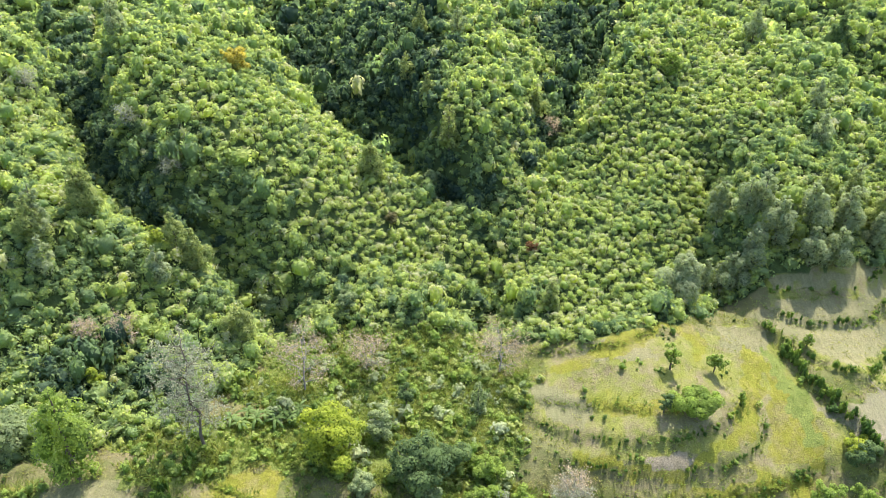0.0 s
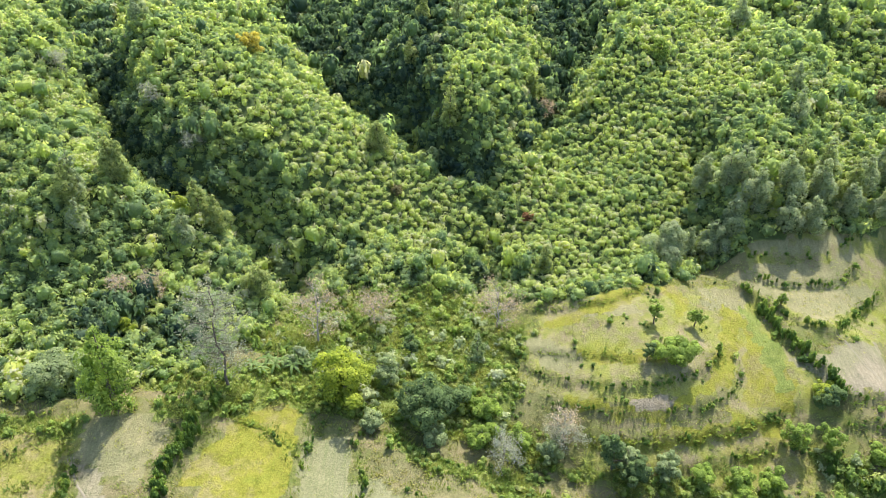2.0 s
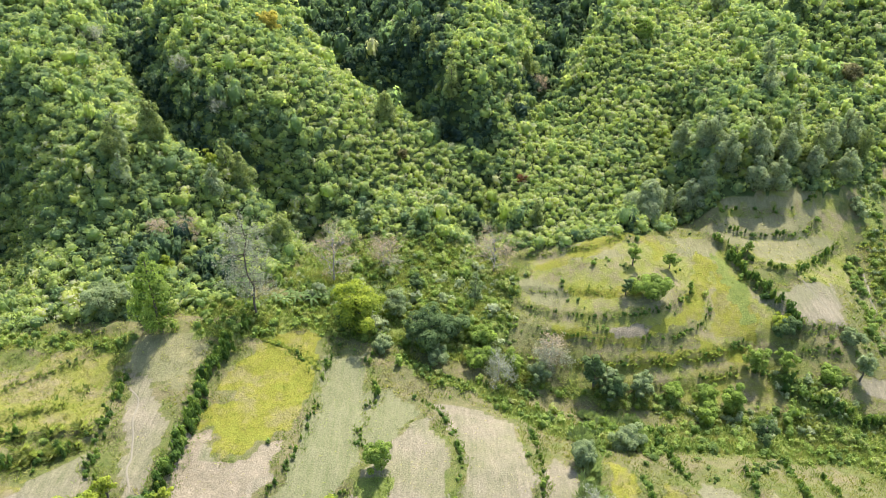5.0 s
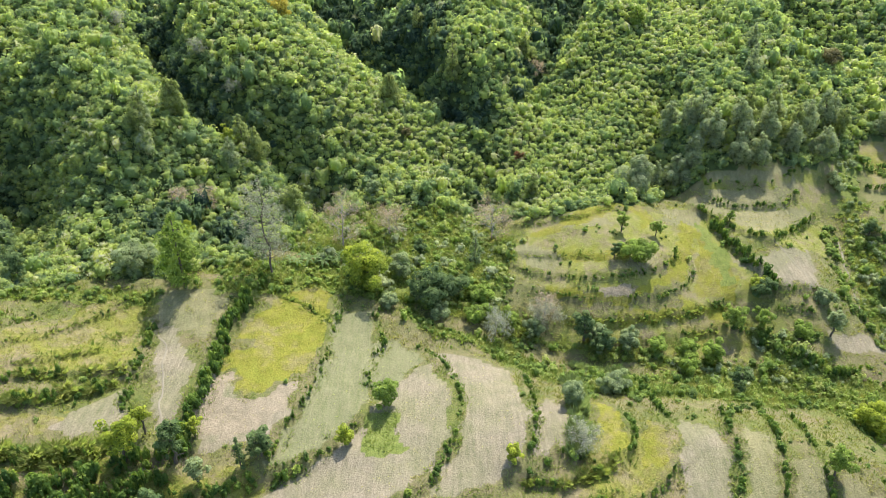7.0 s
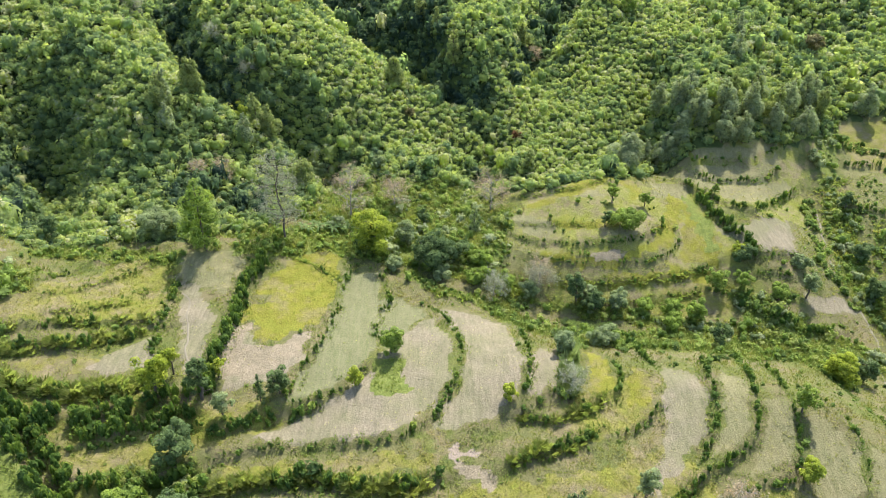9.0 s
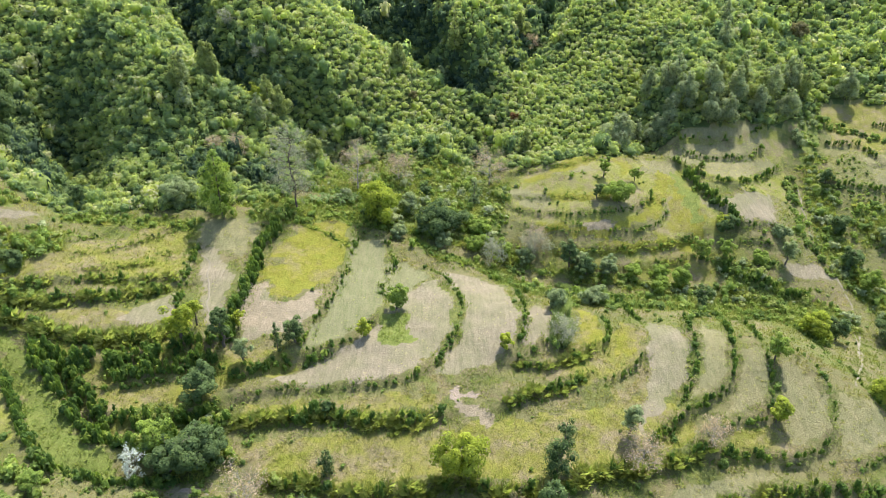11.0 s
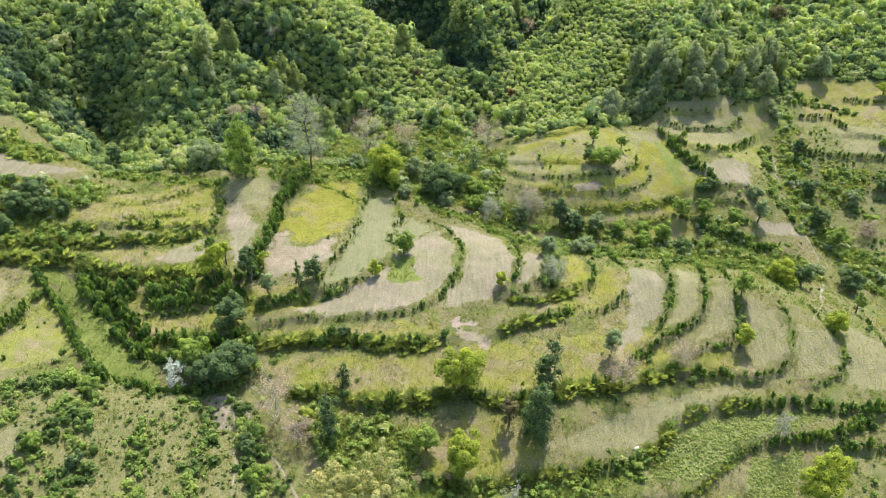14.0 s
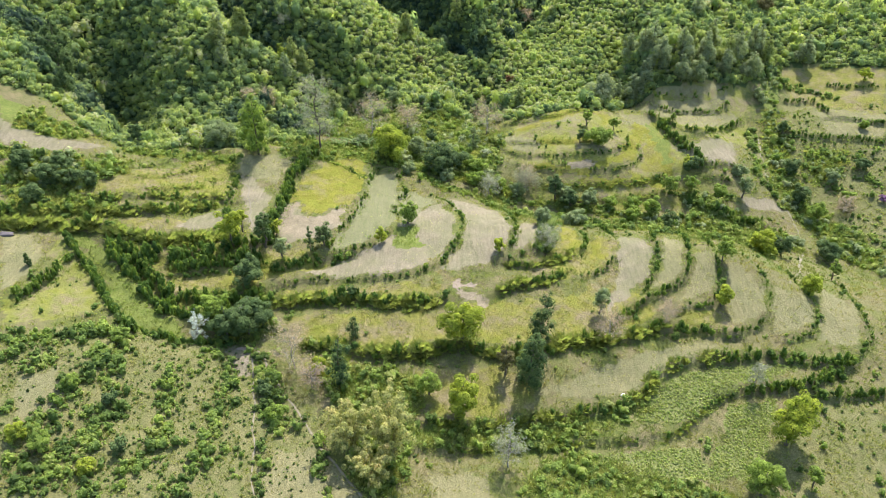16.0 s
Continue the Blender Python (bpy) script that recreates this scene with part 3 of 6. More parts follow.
plot("weed", [(-0.5, 14.5), (22.1, 19.4), (33.3, 24.7), (41.6, 15.2), (20.7, 8.1), (-2.6, 6.3)])
plot("rank", [(-48.9, 77.2), (-31, 80.5), (-12.6, 82.3), (-12.2, 77.6), (-29.5, 73.8), (-44.8, 70)])
plot("rank", [(-33.7, 96.3), (-22.3, 102.7), (-8.4, 103.4), (7.8, 105.6), (11.5, 100.3), (1.5, 91.8), (-13.3, 89.9), (-26.2, 90.1)])
plot("rank", [(9.8, -24.9), (14.2, -16.7), (22, -14.3), (27.3, -16.2), (36, -18.9), (47, -22.4)])
plot("rank", [(-27.5, 5.4), (-16.7, 0.1), (-6.5, -2), (-5.7, -13.1), (-9.1, -26.4), (-14.1, -27), (-19.4, -11.7)])
plot("weed", [(48, 78), (59.3, 73.4), (63.8, 68.1), (56.8, 67), (43.9, 69.7)])
plot("rank", [(-44.1, 68.3), (-34.4, 71.1), (-20.9, 85.6), (-17.1, 98.7), (0.9, 99.1), (7, 89.3), (12.5, 81.1), (9.8, 73.8), (-10.5, 71.9), (-17.1, 70.9), (-26, 72.3), (-33.7, 67.5), (-43.3, 64.7)])
plot("rank", [(-79.9, 61.9), (-69, 62.8), (-51.8, 65.6), (-51.9, 62.1), (-69.5, 59.3), (-77.1, 56.3)])
plot("rank", [(-10.6, 73.7), (-1.5, 64.7), (11.7, 65.7), (21.5, 56.8), (41.5, 60.1), (53.8, 57.9), (74.9, 56.6), (78.4, 50.7), (73.6, 42.7), (66.8, 51.3), (38.3, 50.4), (20.3, 50.3), (7, 60.9), (-5.7, 62.2)])
plot("rank", [(-92.6, 31.7), (-72.5, 38.3), (-70, 33.9), (-90.8, 27.4)])
plot("meadow", [(20.3, 71.1), (59.6, 75), (57.8, 65.2), (28.8, 68.1)])
plot("rank", [(-6.2, -12), (18.9, -8.2), (34.8, -2.5), (34.4, -4.8), (18.4, -13.3), (-6.1, -16.4)])
streak(3.2, [(-39.5, -3.6), (-38.5, -10.2), (-38.6, -16.5), (-38.4, -23.6)])
streak(4.2, [(-34.5, 0.8), (-31.9, -9), (-28.7, -15.5)])
streak(1.5, [(-30.7, -17.6), (-29.4, -25.1), (-29.4, -28.6)])
streak(1.6, [(-21.8, -16.6), (-20.5, -24.1), (-19.2, -27.5)])
streak(3.6, [(-48.8, -6.3), (-46.3, -12.3), (-44.9, -22), (-47.8, -28.1), (-51.2, -31.7)])
streak(5, [(-63.3, 1.7), (-58.2, -3.6), (-58.4, -11.2), (-61.5, -13.6)])
streak(5, [(-53.7, -14.3), (-54.9, -21.8), (-57.5, -28.8), (-60.2, -32.2)])
streak(4.5, [(-61.6, -17.6), (-62.9, -22.2), (-64.3, -27.7)])
streak(3.6, [(-76.1, -4.4), (-69.9, -4.6), (-65.2, -1.1), (-58.5, 2.5)])
streak(2, [(-42.8, 1.7), (-38.3, -3.4)])
streak(2.6, [(-38.3, -25.8), (-41.5, -29.7)])
streak(3, [(-68.7, -20.3), (-68.2, -17.7)])
streak(3, [(-73.5, -9.8), (-72.1, -7.1), (-66.2, -8.5)])
streak(2.5, [(12.7, 66.4), (18.2, 62.7), (24.5, 56.1), (32.6, 48.8)])
streak(2.5, [(88.1, 103), (83, 81.2), (86.6, 70.6)])
streak(2.5, [(56.4, 72.6), (62.6, 68.4), (71, 68.2)])
streak(3, [(108.4, 83.5), (115.9, 77.4)])
streak(3, [(98.3, 63.5), (107.5, 57.1)])
streak(2, [(104.1, 122.9), (110.2, 120.2), (116.6, 114.7)])
relief("outer_rim", [(-160, 200, 75), (-170, 100, 60), (-170, 0, 30), (-120, -60, 20), (0, -60, 7), (100, -60, 0), (190, 0, 5), (210, 100, 25), (230, 200, 45), (150, 260, 60), (0, 260, 66), (-120, 260, 85)])


# ---- the lie of the land ----
def thicken(line, gap):
    out = []
    for a, b in zip(line[:-1], line[1:]):
        k = max(1, int(np.linalg.norm((b - a)[:2]) / gap))
        out += [a + (b - a) * i / k for i in range(k)]
    return np.array(out + [line[-1]])


CONTROL = np.concatenate([ln if nm == "outer_rim" else thicken(ln, 7) for nm, ln in RELIEF] + [thicken(ln, 9) for _, _, ln in BANKS])


def surface(control, ease):
    c, z, n = control[:, :2], control[:, 2], len(control)
    dist = np.sqrt(((c[:, None] - c[None]) ** 2).sum(2) + 4.0)
    a = np.zeros((n + 3, n + 3))
    a[:n, :n] = -dist + np.eye(n) * ease
    q = np.c_[np.ones(n), c / 100]
    a[:n, n:], a[n:, :n] = q, q.T
    s = np.linalg.solve(a, np.r_[z, 0, 0, 0])

    def height(x, y):
        p = np.c_[np.ravel(x), np.ravel(y)].astype(float)
        out = np.empty(len(p))
        for i in range(0, len(p), 8000):
            b = p[i:i + 8000]
            d = np.sqrt((b[:, :1] - c[None, :, 0]) ** 2 + (b[:, 1:] - c[None, :, 1]) ** 2 + 4.0)
            out[i:i + 8000] = -d @ s[:n] + s[n] + b / 100 @ s[n + 1:]
        return out.reshape(np.shape(x))
    return height


base_height = surface(CONTROL, 0.7)


def wave_noise(x, y, size, seed, octaves=3):
    """Smooth noise of about -1 to 1 from sums of tilted waves."""
    r = np.random.RandomState(seed)
    out, amp, tot = np.zeros(np.shape(x)), 1.0, 0.0
    for o in range(octaves):
        for _ in range(4):
            a, ph = r.uniform(0, 2 * math.pi), r.uniform(0, 2 * math.pi)
            k = 2 * math.pi / size * 2 ** o * r.uniform(0.7, 1.3)
            out = out + amp * np.sin(k * (x * math.cos(a) + y * math.sin(a)) + ph + 1.3 * np.sin(k * 0.6 * (y * math.cos(a) - x * math.sin(a)) + ph * 2))
        tot += amp * 2.4
        amp *= 0.55
    return out / tot


def inside(x, y, outline, wobble=0.5):
    x = x + wobble * wave_noise(x, y, 7, 11, 2)
    y = y + wobble * wave_noise(x, y, 7, 12, 2)
    res = np.zeros(np.shape(x), bool)
    n = len(outline)
    for i in range(n):
        (x0, y0), (x1, y1) = outline[i], outline[(i + 1) % n]
        if y0 == y1:
            continue
        cross = ((y0 > y) != (y1 > y)) & (x < (x1 - x0) * (y - y0) / (y1 - y0) + x0)
        res ^= cross
    return res


def covered(x, y, cover, wobble=0.5):
    res = np.zeros(np.shape(x), bool)
    for o in PLOTS.get(cover, []):
        res |= inside(x, y, o, wobble)
    return res


def wooded(x, y):
    rim = 140 + 5 * wave_noise(x, y, 30, 15, 2)
    return covered(x, y, "forest", 1.5) | (y > rim) | ((x < -62) & (y > 112)) | ((x < -98) & (y > 70 - 0.35 * (x + 98))) | ((x > 118) & (y > rim - 12))


def steps(lo, hi, gap, first, last):
    """Even steps from lo to hi, then ever wider ones out to first and last."""
    mid = list(np.arange(lo, hi, gap))
    up, g = [], gap
    while (up or mid)[-1] < last:
        g *= 1.22
        up.append((up or mid)[-1] + g)
    dn, g = [], gap
    while (dn or mid[:1])[-1] > first:
        g *= 1.22
        dn.append((dn or mid[:1])[-1] - g)
    return np.array(dn[::-1] + mid + up)


GX = steps(-108, 128, 0.8, -1800, 1800)
GY = np.concatenate([steps(-36, 108, 0.75, -1800, 107)[:-1], steps(108, 232, 1.5, 107.5, 2200)[1:]])
GY = np.unique(np.round(GY, 3))
MX, MY = np.meshgrid(GX, GY)
cx, cy = np.clip(MX, -190, 230), np.clip(MY, -80, 280)
GZ = base_height(cx, cy)
away = np.hypot(MX - cx, MY - cy)
GZ += away * 0.12 + wave_noise(MX, MY, 400, 3, 2) * np.minimum(away * 0.2, 60)
near = away == 0
GZ += near * (wave_noise(MX, MY, 9, 5, 3) * 0.22 + wave_noise(MX, MY, 2.6, 6, 2) * 0.06)
for height, width, line in BANKS:
    lo, hi = line[:, :2].min(0) - 7, line[:, :2].max(0) + 7
    i0, i1 = np.searchsorted(GX, [lo[0], hi[0]])
    j0, j1 = np.searchsorted(GY, [lo[1], hi[1]])
    px, py = MX[j0:j1, i0:i1], MY[j0:j1, i0:i1]
    best, side = np.full(px.shape, 99.0), np.zeros(px.shape)
    for a, b in zip(line[:-1], line[1:]):
        d = b[:2] - a[:2]
        ln = np.hypot(*d)
        u = np.clip(((px - a[0]) * d[0] + (py - a[1]) * d[1]) / ln ** 2, 0, 1)
        dist = np.hypot(px - a[0] - u * d[0], py - a[1] - u * d[1])
        sg = np.sign((px - a[0]) * d[1] - (py - a[1]) * d[0])
        upd = dist < best
        best, side = np.where(upd, dist, best), np.where(upd, sg, side)
    mid = line[len(line) // 2 - 1], line[len(line) // 2]
    m, d = (mid[0] + mid[1]) / 2, (mid[1] - mid[0])[:2]
    nrm = np.array([d[1], -d[0]]) / np.hypot(*d)
    za, zb = base_height(np.array([m[0] + 4 * nrm[0], m[0] - 4 * nrm[0]]), np.array([m[1] + 4 * nrm[1], m[1] - 4 * nrm[1]]))
    up = 1 if za > zb else -1
    step = 0.6 + 0.65 * height
    GZ[j0:j1, i0:i1] += up * side * 0.5 * step * np.exp(-best / 2.3) * np.clip(best / 0.7, 0, 1)


def ground_z(x, y):
    """The ground's height, by the sheet's own corners."""
    x, y = np.asarray(x, float), np.asarray(y, float)
    i = np.clip(np.searchsorted(GX, x) - 1, 0, len(GX) - 2)
    j = np.clip(np.searchsorted(GY, y) - 1, 0, len(GY) - 2)
    u, v = (x - GX[i]) / (GX[i + 1] - GX[i]), (y - GY[j]) / (GY[j + 1] - GY[j])
    return (GZ[j, i] * (1 - u) + GZ[j, i + 1] * u) * (1 - v) + (GZ[j + 1, i] * (1 - u) + GZ[j + 1, i + 1] * u) * v


def mesh_from(name, verts, quads=None, tris=None, material=None, tint=None, smooth=True):
    """A mesh from arrays: corners, four-sided and three-sided faces, and a colour value for each corner."""
    me = bpy.data.meshes.new(name)
    quads = np.zeros((0, 4), int) if quads is None else quads
    tris = np.zeros((0, 3), int) if tris is None else tris
    me.vertices.add(len(verts))
    me.vertices.foreach_set("co", np.ascontiguousarray(verts, np.float32).ravel())
    loops = np.concatenate([quads.ravel(), tris.ravel()]).astype(np.int32)
    start = np.concatenate([np.arange(len(quads)) * 4, len(quads) * 4 + np.arange(len(tris)) * 3]).astype(np.int32)
    me.loops.add(len(loops))
    me.loops.foreach_set("vertex_index", loops)
    me.polygons.add(len(start))
    me.polygons.foreach_set("loop_start", start)
    me.polygons.foreach_set("use_smooth", np.full(len(start), smooth))
    if tint is not None:
        me.attributes.new("tint", "FLOAT", "POINT").data.foreach_set("value", np.asarray(tint, np.float32))
    me.update(calc_edges=True)
    me.validate()
    if material:
        me.materials.append(material)
    return me


# ---- materials ----
def nodes_of(name):
    m = bpy.data.materials.new(name)
    m.use_nodes = True
    t = m.node_tree
    t.nodes.clear()
    out = t.nodes.new("ShaderNodeOutputMaterial")
    return m, t, out


def add(t, kind, **inputs):
    n = t.nodes.new(kind)
    for k, v in inputs.items():
        n.inputs[k.replace("_", " ")].default_value = v
    return n


def link(t, a, b):
    t.links.new(a, b)


def mix_rgb(t, fac, a, b, mode="MIX"):
    n = t.nodes.new("ShaderNodeMix")
    n.data_type, n.blend_type = "RGBA", mode
    for sock, v in ((n.inputs[0], fac), (n.inputs[6], a), (n.inputs[7], b)):
        if isinstance(v, (int, float)):
            sock.default_value = v
        elif isinstance(v, tuple):
            sock.default_value = (*v, 1)
        else:
            link(t, v, sock)
    return n.outputs[2]


def ramp(t, fac, stops):
    n = t.nodes.new("ShaderNodeValToRGB")
    e = n.color_ramp.elements
    while len(e) < len(stops):
        e.new(0.5)
    for el, (p, c) in zip(e, stops):
        el.position, el.color = p, (*c, 1)
    link(t, fac, n.inputs[0])
    return n.outputs[0]


def noise_tex(t, scale, detail=4.0, rough=0.6):
    geo = t.nodes.new("ShaderNodeNewGeometry")
    n = add(t, "ShaderNodeTexNoise", Scale=scale, Detail=detail, Roughness=rough)
    link(t, geo.outputs["Position"], n.inputs["Vector"])
    return n.outputs["Fac"]


def attr(t, name):
    n = t.nodes.new("ShaderNodeAttribute")
    n.attribute_name = name
    return n.outputs["Fac"]


def foliage(name, stops, through=0.5, gloss=0.72, contrast=0.4, per_thing=0.0):
    """Leaves: colours along the tint, a spread from leaf to leaf, light shining through."""
    m, t, out = nodes_of(name)
    tone = attr(t, "tint")
    if per_thing:
        info = t.nodes.new("ShaderNodeObjectInfo")
        shift = t.nodes.new("ShaderNodeMath")
        shift.operation = "MULTIPLY_ADD"
        link(t, info.outputs["Random"], shift.inputs[0])
        shift.inputs[1].default_value = per_thing
        link(t, tone, shift.inputs[2])
        tone = shift.outputs[0]
    col = ramp(t, tone, stops)
    geo = t.nodes.new("ShaderNodeNewGeometry")
    spread = ramp(t, geo.outputs["Random Per Island"], [(0.0, tuple(1 - contrast * k for k in (0.45, 0.4, 0.4))), (0.6, (1.0, 1.0, 1.0)), (1.0, tuple(1 + contrast * k for k in (0.45, 0.35, 0.15)))])
    col = mix_rgb(t, 1.0, col, spread, "MULTIPLY")
    col = mix_rgb(t, 1.0, col, ramp(t, noise_tex(t, 0.9, 3), [(0.3, (0.86, 0.88, 0.92)), (0.7, (1.13, 1.11, 1.07))]), "MULTIPLY")
    grain = noise_tex(t, 5.5, 3, 0.7)
    col = mix_rgb(t, 1.0, col, ramp(t, grain, [(0.32, (1.36, 1.4, 1.48)), (0.5, (1.8, 1.8, 1.84)), (0.68, (2.1, 2.06, 2.0))]), "MULTIPLY")
    relief_bump = add(t, "ShaderNodeBump", Strength=0.7, Distance=0.14)
    link(t, grain, relief_bump.inputs["Height"])
    bsdf = add(t, "ShaderNodeBsdfPrincipled", Roughness=gloss)
    bsdf.inputs["Specular IOR Level"].default_value = 0.12
    link(t, col, bsdf.inputs["Base Color"])
    link(t, relief_bump.outputs[0], bsdf.inputs["Normal"])
    glow = add(t, "ShaderNodeBsdfTranslucent")
    link(t, mix_rgb(t, 1.0, col, (1.15, 1.22, 0.75), "MULTIPLY"), glow.inputs["Color"])
    mixer = add(t, "ShaderNodeMixShader", Fac=through)
    link(t, bsdf.outputs[0], mixer.inputs[1])
    link(t, glow.outputs[0], mixer.inputs[2])
    link(t, mixer.outputs[0], out.inputs[0])
    return m


def plain(name, a, b, scale, rough=0.9, bump=0.3):
    m, t, out = nodes_of(name)
    fac = noise_tex(t, scale, 6)
    bsdf = add(t, "ShaderNodeBsdfPrincipled", Roughness=rough)
    link(t, mix_rgb(t, fac, a, b), bsdf.inputs["Base Color"])
    bp = add(t, "ShaderNodeBump", Strength=bump, Distance=0.05)
    link(t, noise_tex(t, scale * 6, 4), bp.inputs["Height"])
    link(t, bp.outputs[0], bsdf.inputs["Normal"])
    link(t, bsdf.outputs[0], out.inputs[0])
    return m


def ground_material():
    m, t, out = nodes_of("hillside_ground")
    big, mid, fine = noise_tex(t, 0.09, 4), noise_tex(t, 0.55, 6, 0.7), noise_tex(t, 3.5, 6, 0.75)
    vary = ramp(t, mid, [(0.32, (0.0, 0.0, 0.0)), (0.68, (1.0, 1.0, 1.0))])
    greener = ramp(t, big, [(0.44, (0, 0, 0)), (0.6, (1, 1, 1))])
    geo = t.nodes.new("ShaderNodeNewGeometry")
    turn = t.nodes.new("ShaderNodeMapping")
    turn.inputs["Rotation"].default_value = (0, 0, 0.25)
    turn.inputs["Scale"].default_value = (1.0, 0.12, 0.4)
    link(t, geo.outputs["Position"], turn.inputs["Vector"])
    rows = add(t, "ShaderNodeTexNoise", Scale=1.7, Detail=4.0, Roughness=0.7, Distortion=0.4)
    link(t, turn.outputs[0], rows.inputs["Vector"])
    furrow = ramp(t, rows.outputs["Fac"], [(0.35, (0.0, 0.0, 0.0)), (0.65, (1.0, 1.0, 1.0))])
    col = mix_rgb(t, vary, (0.122, 0.13, 0.046), (0.215, 0.19, 0.088))
    col = mix_rgb(t, greener, col, mix_rgb(t, vary, (0.1, 0.13, 0.032), (0.17, 0.178, 0.05)))
    spots = noise_tex(t, 0.2, 5, 0.7)
    tawny = ramp(t, spots, [(0.49, (0, 0, 0)), (0.62, (1, 1, 1))])
    fresh = ramp(t, spots, [(0.36, (1, 1, 1)), (0.5, (0, 0, 0))])
    col = mix_rgb(t, tawny, col, (0.2, 0.172, 0.085))
    tilled = ("dry", "straw", "pale")
    for cover, a, b in (("bushy", (0.13, 0.148, 0.045), (0.22, 0.2, 0.09)), ("meadow", (0.17, 0.19, 0.045), (0.26, 0.245, 0.085)), ("pale", (0.16, 0.175, 0.075), (0.235, 0.225, 0.12)),
                        ("straw", (0.17, 0.168, 0.072), (0.275, 0.245, 0.125)), ("weed", (0.165, 0.166, 0.04), (0.26, 0.236, 0.072)), ("gold", (0.165, 0.17, 0.02), (0.25, 0.235, 0.04)),
                        ("dry", (0.188, 0.169, 0.104), (0.32, 0.272, 0.184)), ("clay", (0.215, 0.182, 0.115), (0.33, 0.275, 0.185)), ("lush", (0.13, 0.172, 0.036), (0.195, 0.22, 0.056)), ("earth", (0.26, 0.21, 0.15), (0.37, 0.3, 0.235)),
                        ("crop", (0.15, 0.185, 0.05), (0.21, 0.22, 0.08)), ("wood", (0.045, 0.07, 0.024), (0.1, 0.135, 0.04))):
        soft = t.nodes.new("ShaderNodeMath")
        soft.operation = "MULTIPLY_ADD"
        link(t, mid, soft.inputs[0])
        soft.inputs[1].default_value = 1.3
        soft.inputs[2].default_value = -0.65
        tot = t.nodes.new("ShaderNodeMath")
        tot.operation = "ADD"
        link(t, soft.outputs[0], tot.inputs[0])
        link(t, attr(t, cover), tot.inputs[1])
        edge = ramp(t, tot.outputs[0], [(0.36, (0, 0, 0)), (0.64, (1, 1, 1))])
        if cover in tilled:
            patchy = mix_rgb(t, 0.35, furrow, vary)
            soil = mix_rgb(t, patchy, a, b)
            soil = mix_rgb(t, mix_rgb(t, 1.0, greener, (0.6, 0.6, 0.6), "MULTIPLY"), soil, mix_rgb(t, patchy, (0.15, 0.165, 0.07), (0.23, 0.215, 0.11)))
        else:
            soil = mix_rgb(t, vary, a, b)
            if cover in ("weed", "meadow", "gold"):
                part_of = (0.5, 0.5, 0.5) if cover == "gold" else (0.85, 0.85, 0.85)
                soil = mix_rgb(t, mix_rgb(t, 1.0, tawny, part_of, "MULTIPLY"), soil, mix_rgb(t, vary, (0.185, 0.155, 0.08), (0.275, 0.225, 0.135)))
                soil = mix_rgb(t, mix_rgb(t, 1.0, fresh, (0.8, 0.8, 0.8), "MULTIPLY"), soil, mix_rgb(t, vary, (0.165, 0.19, 0.026), (0.23, 0.235, 0.035)))
        col = mix_rgb(t, edge, col, soil)
    col = mix_rgb(t, 1.0, col, ramp(t, fine, [(0.28, (0.52, 0.53, 0.53)), (0.72, (1.2, 1.16, 1.14))]), "MULTIPLY")
    bsdf = add(t, "ShaderNodeBsdfPrincipled", Roughness=0.95)
    bsdf.inputs["Specular IOR Level"].default_value = 0.15
    link(t, col, bsdf.inputs["Base Color"])
    bp = add(t, "ShaderNodeBump", Strength=0.8, Distance=0.3)
    link(t, fine, bp.inputs["Height"])
    link(t, bp.outputs[0], bsdf.inputs["Normal"])
    link(t, bsdf.outputs[0], out.inputs[0])
    return m


GROUND = ground_material()
# bluish dark end colours in shaded slopes, yellow end the sunlit ones
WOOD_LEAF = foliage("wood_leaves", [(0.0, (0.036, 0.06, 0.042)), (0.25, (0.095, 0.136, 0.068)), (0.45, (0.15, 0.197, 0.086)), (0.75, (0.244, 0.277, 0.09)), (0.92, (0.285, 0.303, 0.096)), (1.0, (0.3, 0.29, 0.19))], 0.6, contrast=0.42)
GREY_LEAF = foliage("grey_green_shrub_leaves", [(0.0, (0.08, 0.105, 0.05)), (0.5, (0.16, 0.19, 0.09)), (1.0, (0.25, 0.265, 0.15))])
SHRUB_LEAF = foliage("shrub_leaves", [(0.0, (0.045, 0.072, 0.024)), (0.5, (0.125, 0.172, 0.045)), (0.85, (0.19, 0.232, 0.055)), (1.0, (0.22, 0.232, 0.08))], 0.56)
GRASS = foliage("grass_blades", [(0.0, (0.085, 0.125, 0.028)), (0.3, (0.15, 0.175, 0.042)), (0.55, (0.205, 0.2, 0.058)), (0.8, (0.235, 0.2, 0.1)), (1.0, (0.27, 0.23, 0.15))], 0.6, 0.7, 0.3)
TALL_GRASS = foliage("tall_grass_blades", [(0.0, (0.06, 0.085, 0.028)), (0.45, (0.125, 0.15, 0.04)), (0.8, (0.175, 0.182, 0.055)), (1.0, (0.21, 0.195, 0.09))], 0.68, 0.7, 0.4, per_thing=0.35)
CANE = foliage("cane_blades", [(0.0, (0.06, 0.085, 0.036)), (0.6, (0.12, 0.15, 0.06)), (1.0, (0.17, 0.185, 0.085))], 0.5, 0.7, 0.4, per_thing=0.3)
HEDGE_LEAF = foliage("hedge_leaves", [(0.0, (0.032, 0.06, 0.018)), (0.5, (0.08, 0.125, 0.025)), (0.85, (0.155, 0.19, 0.034)), (1.0, (0.2, 0.21, 0.06))], per_thing=0.52)
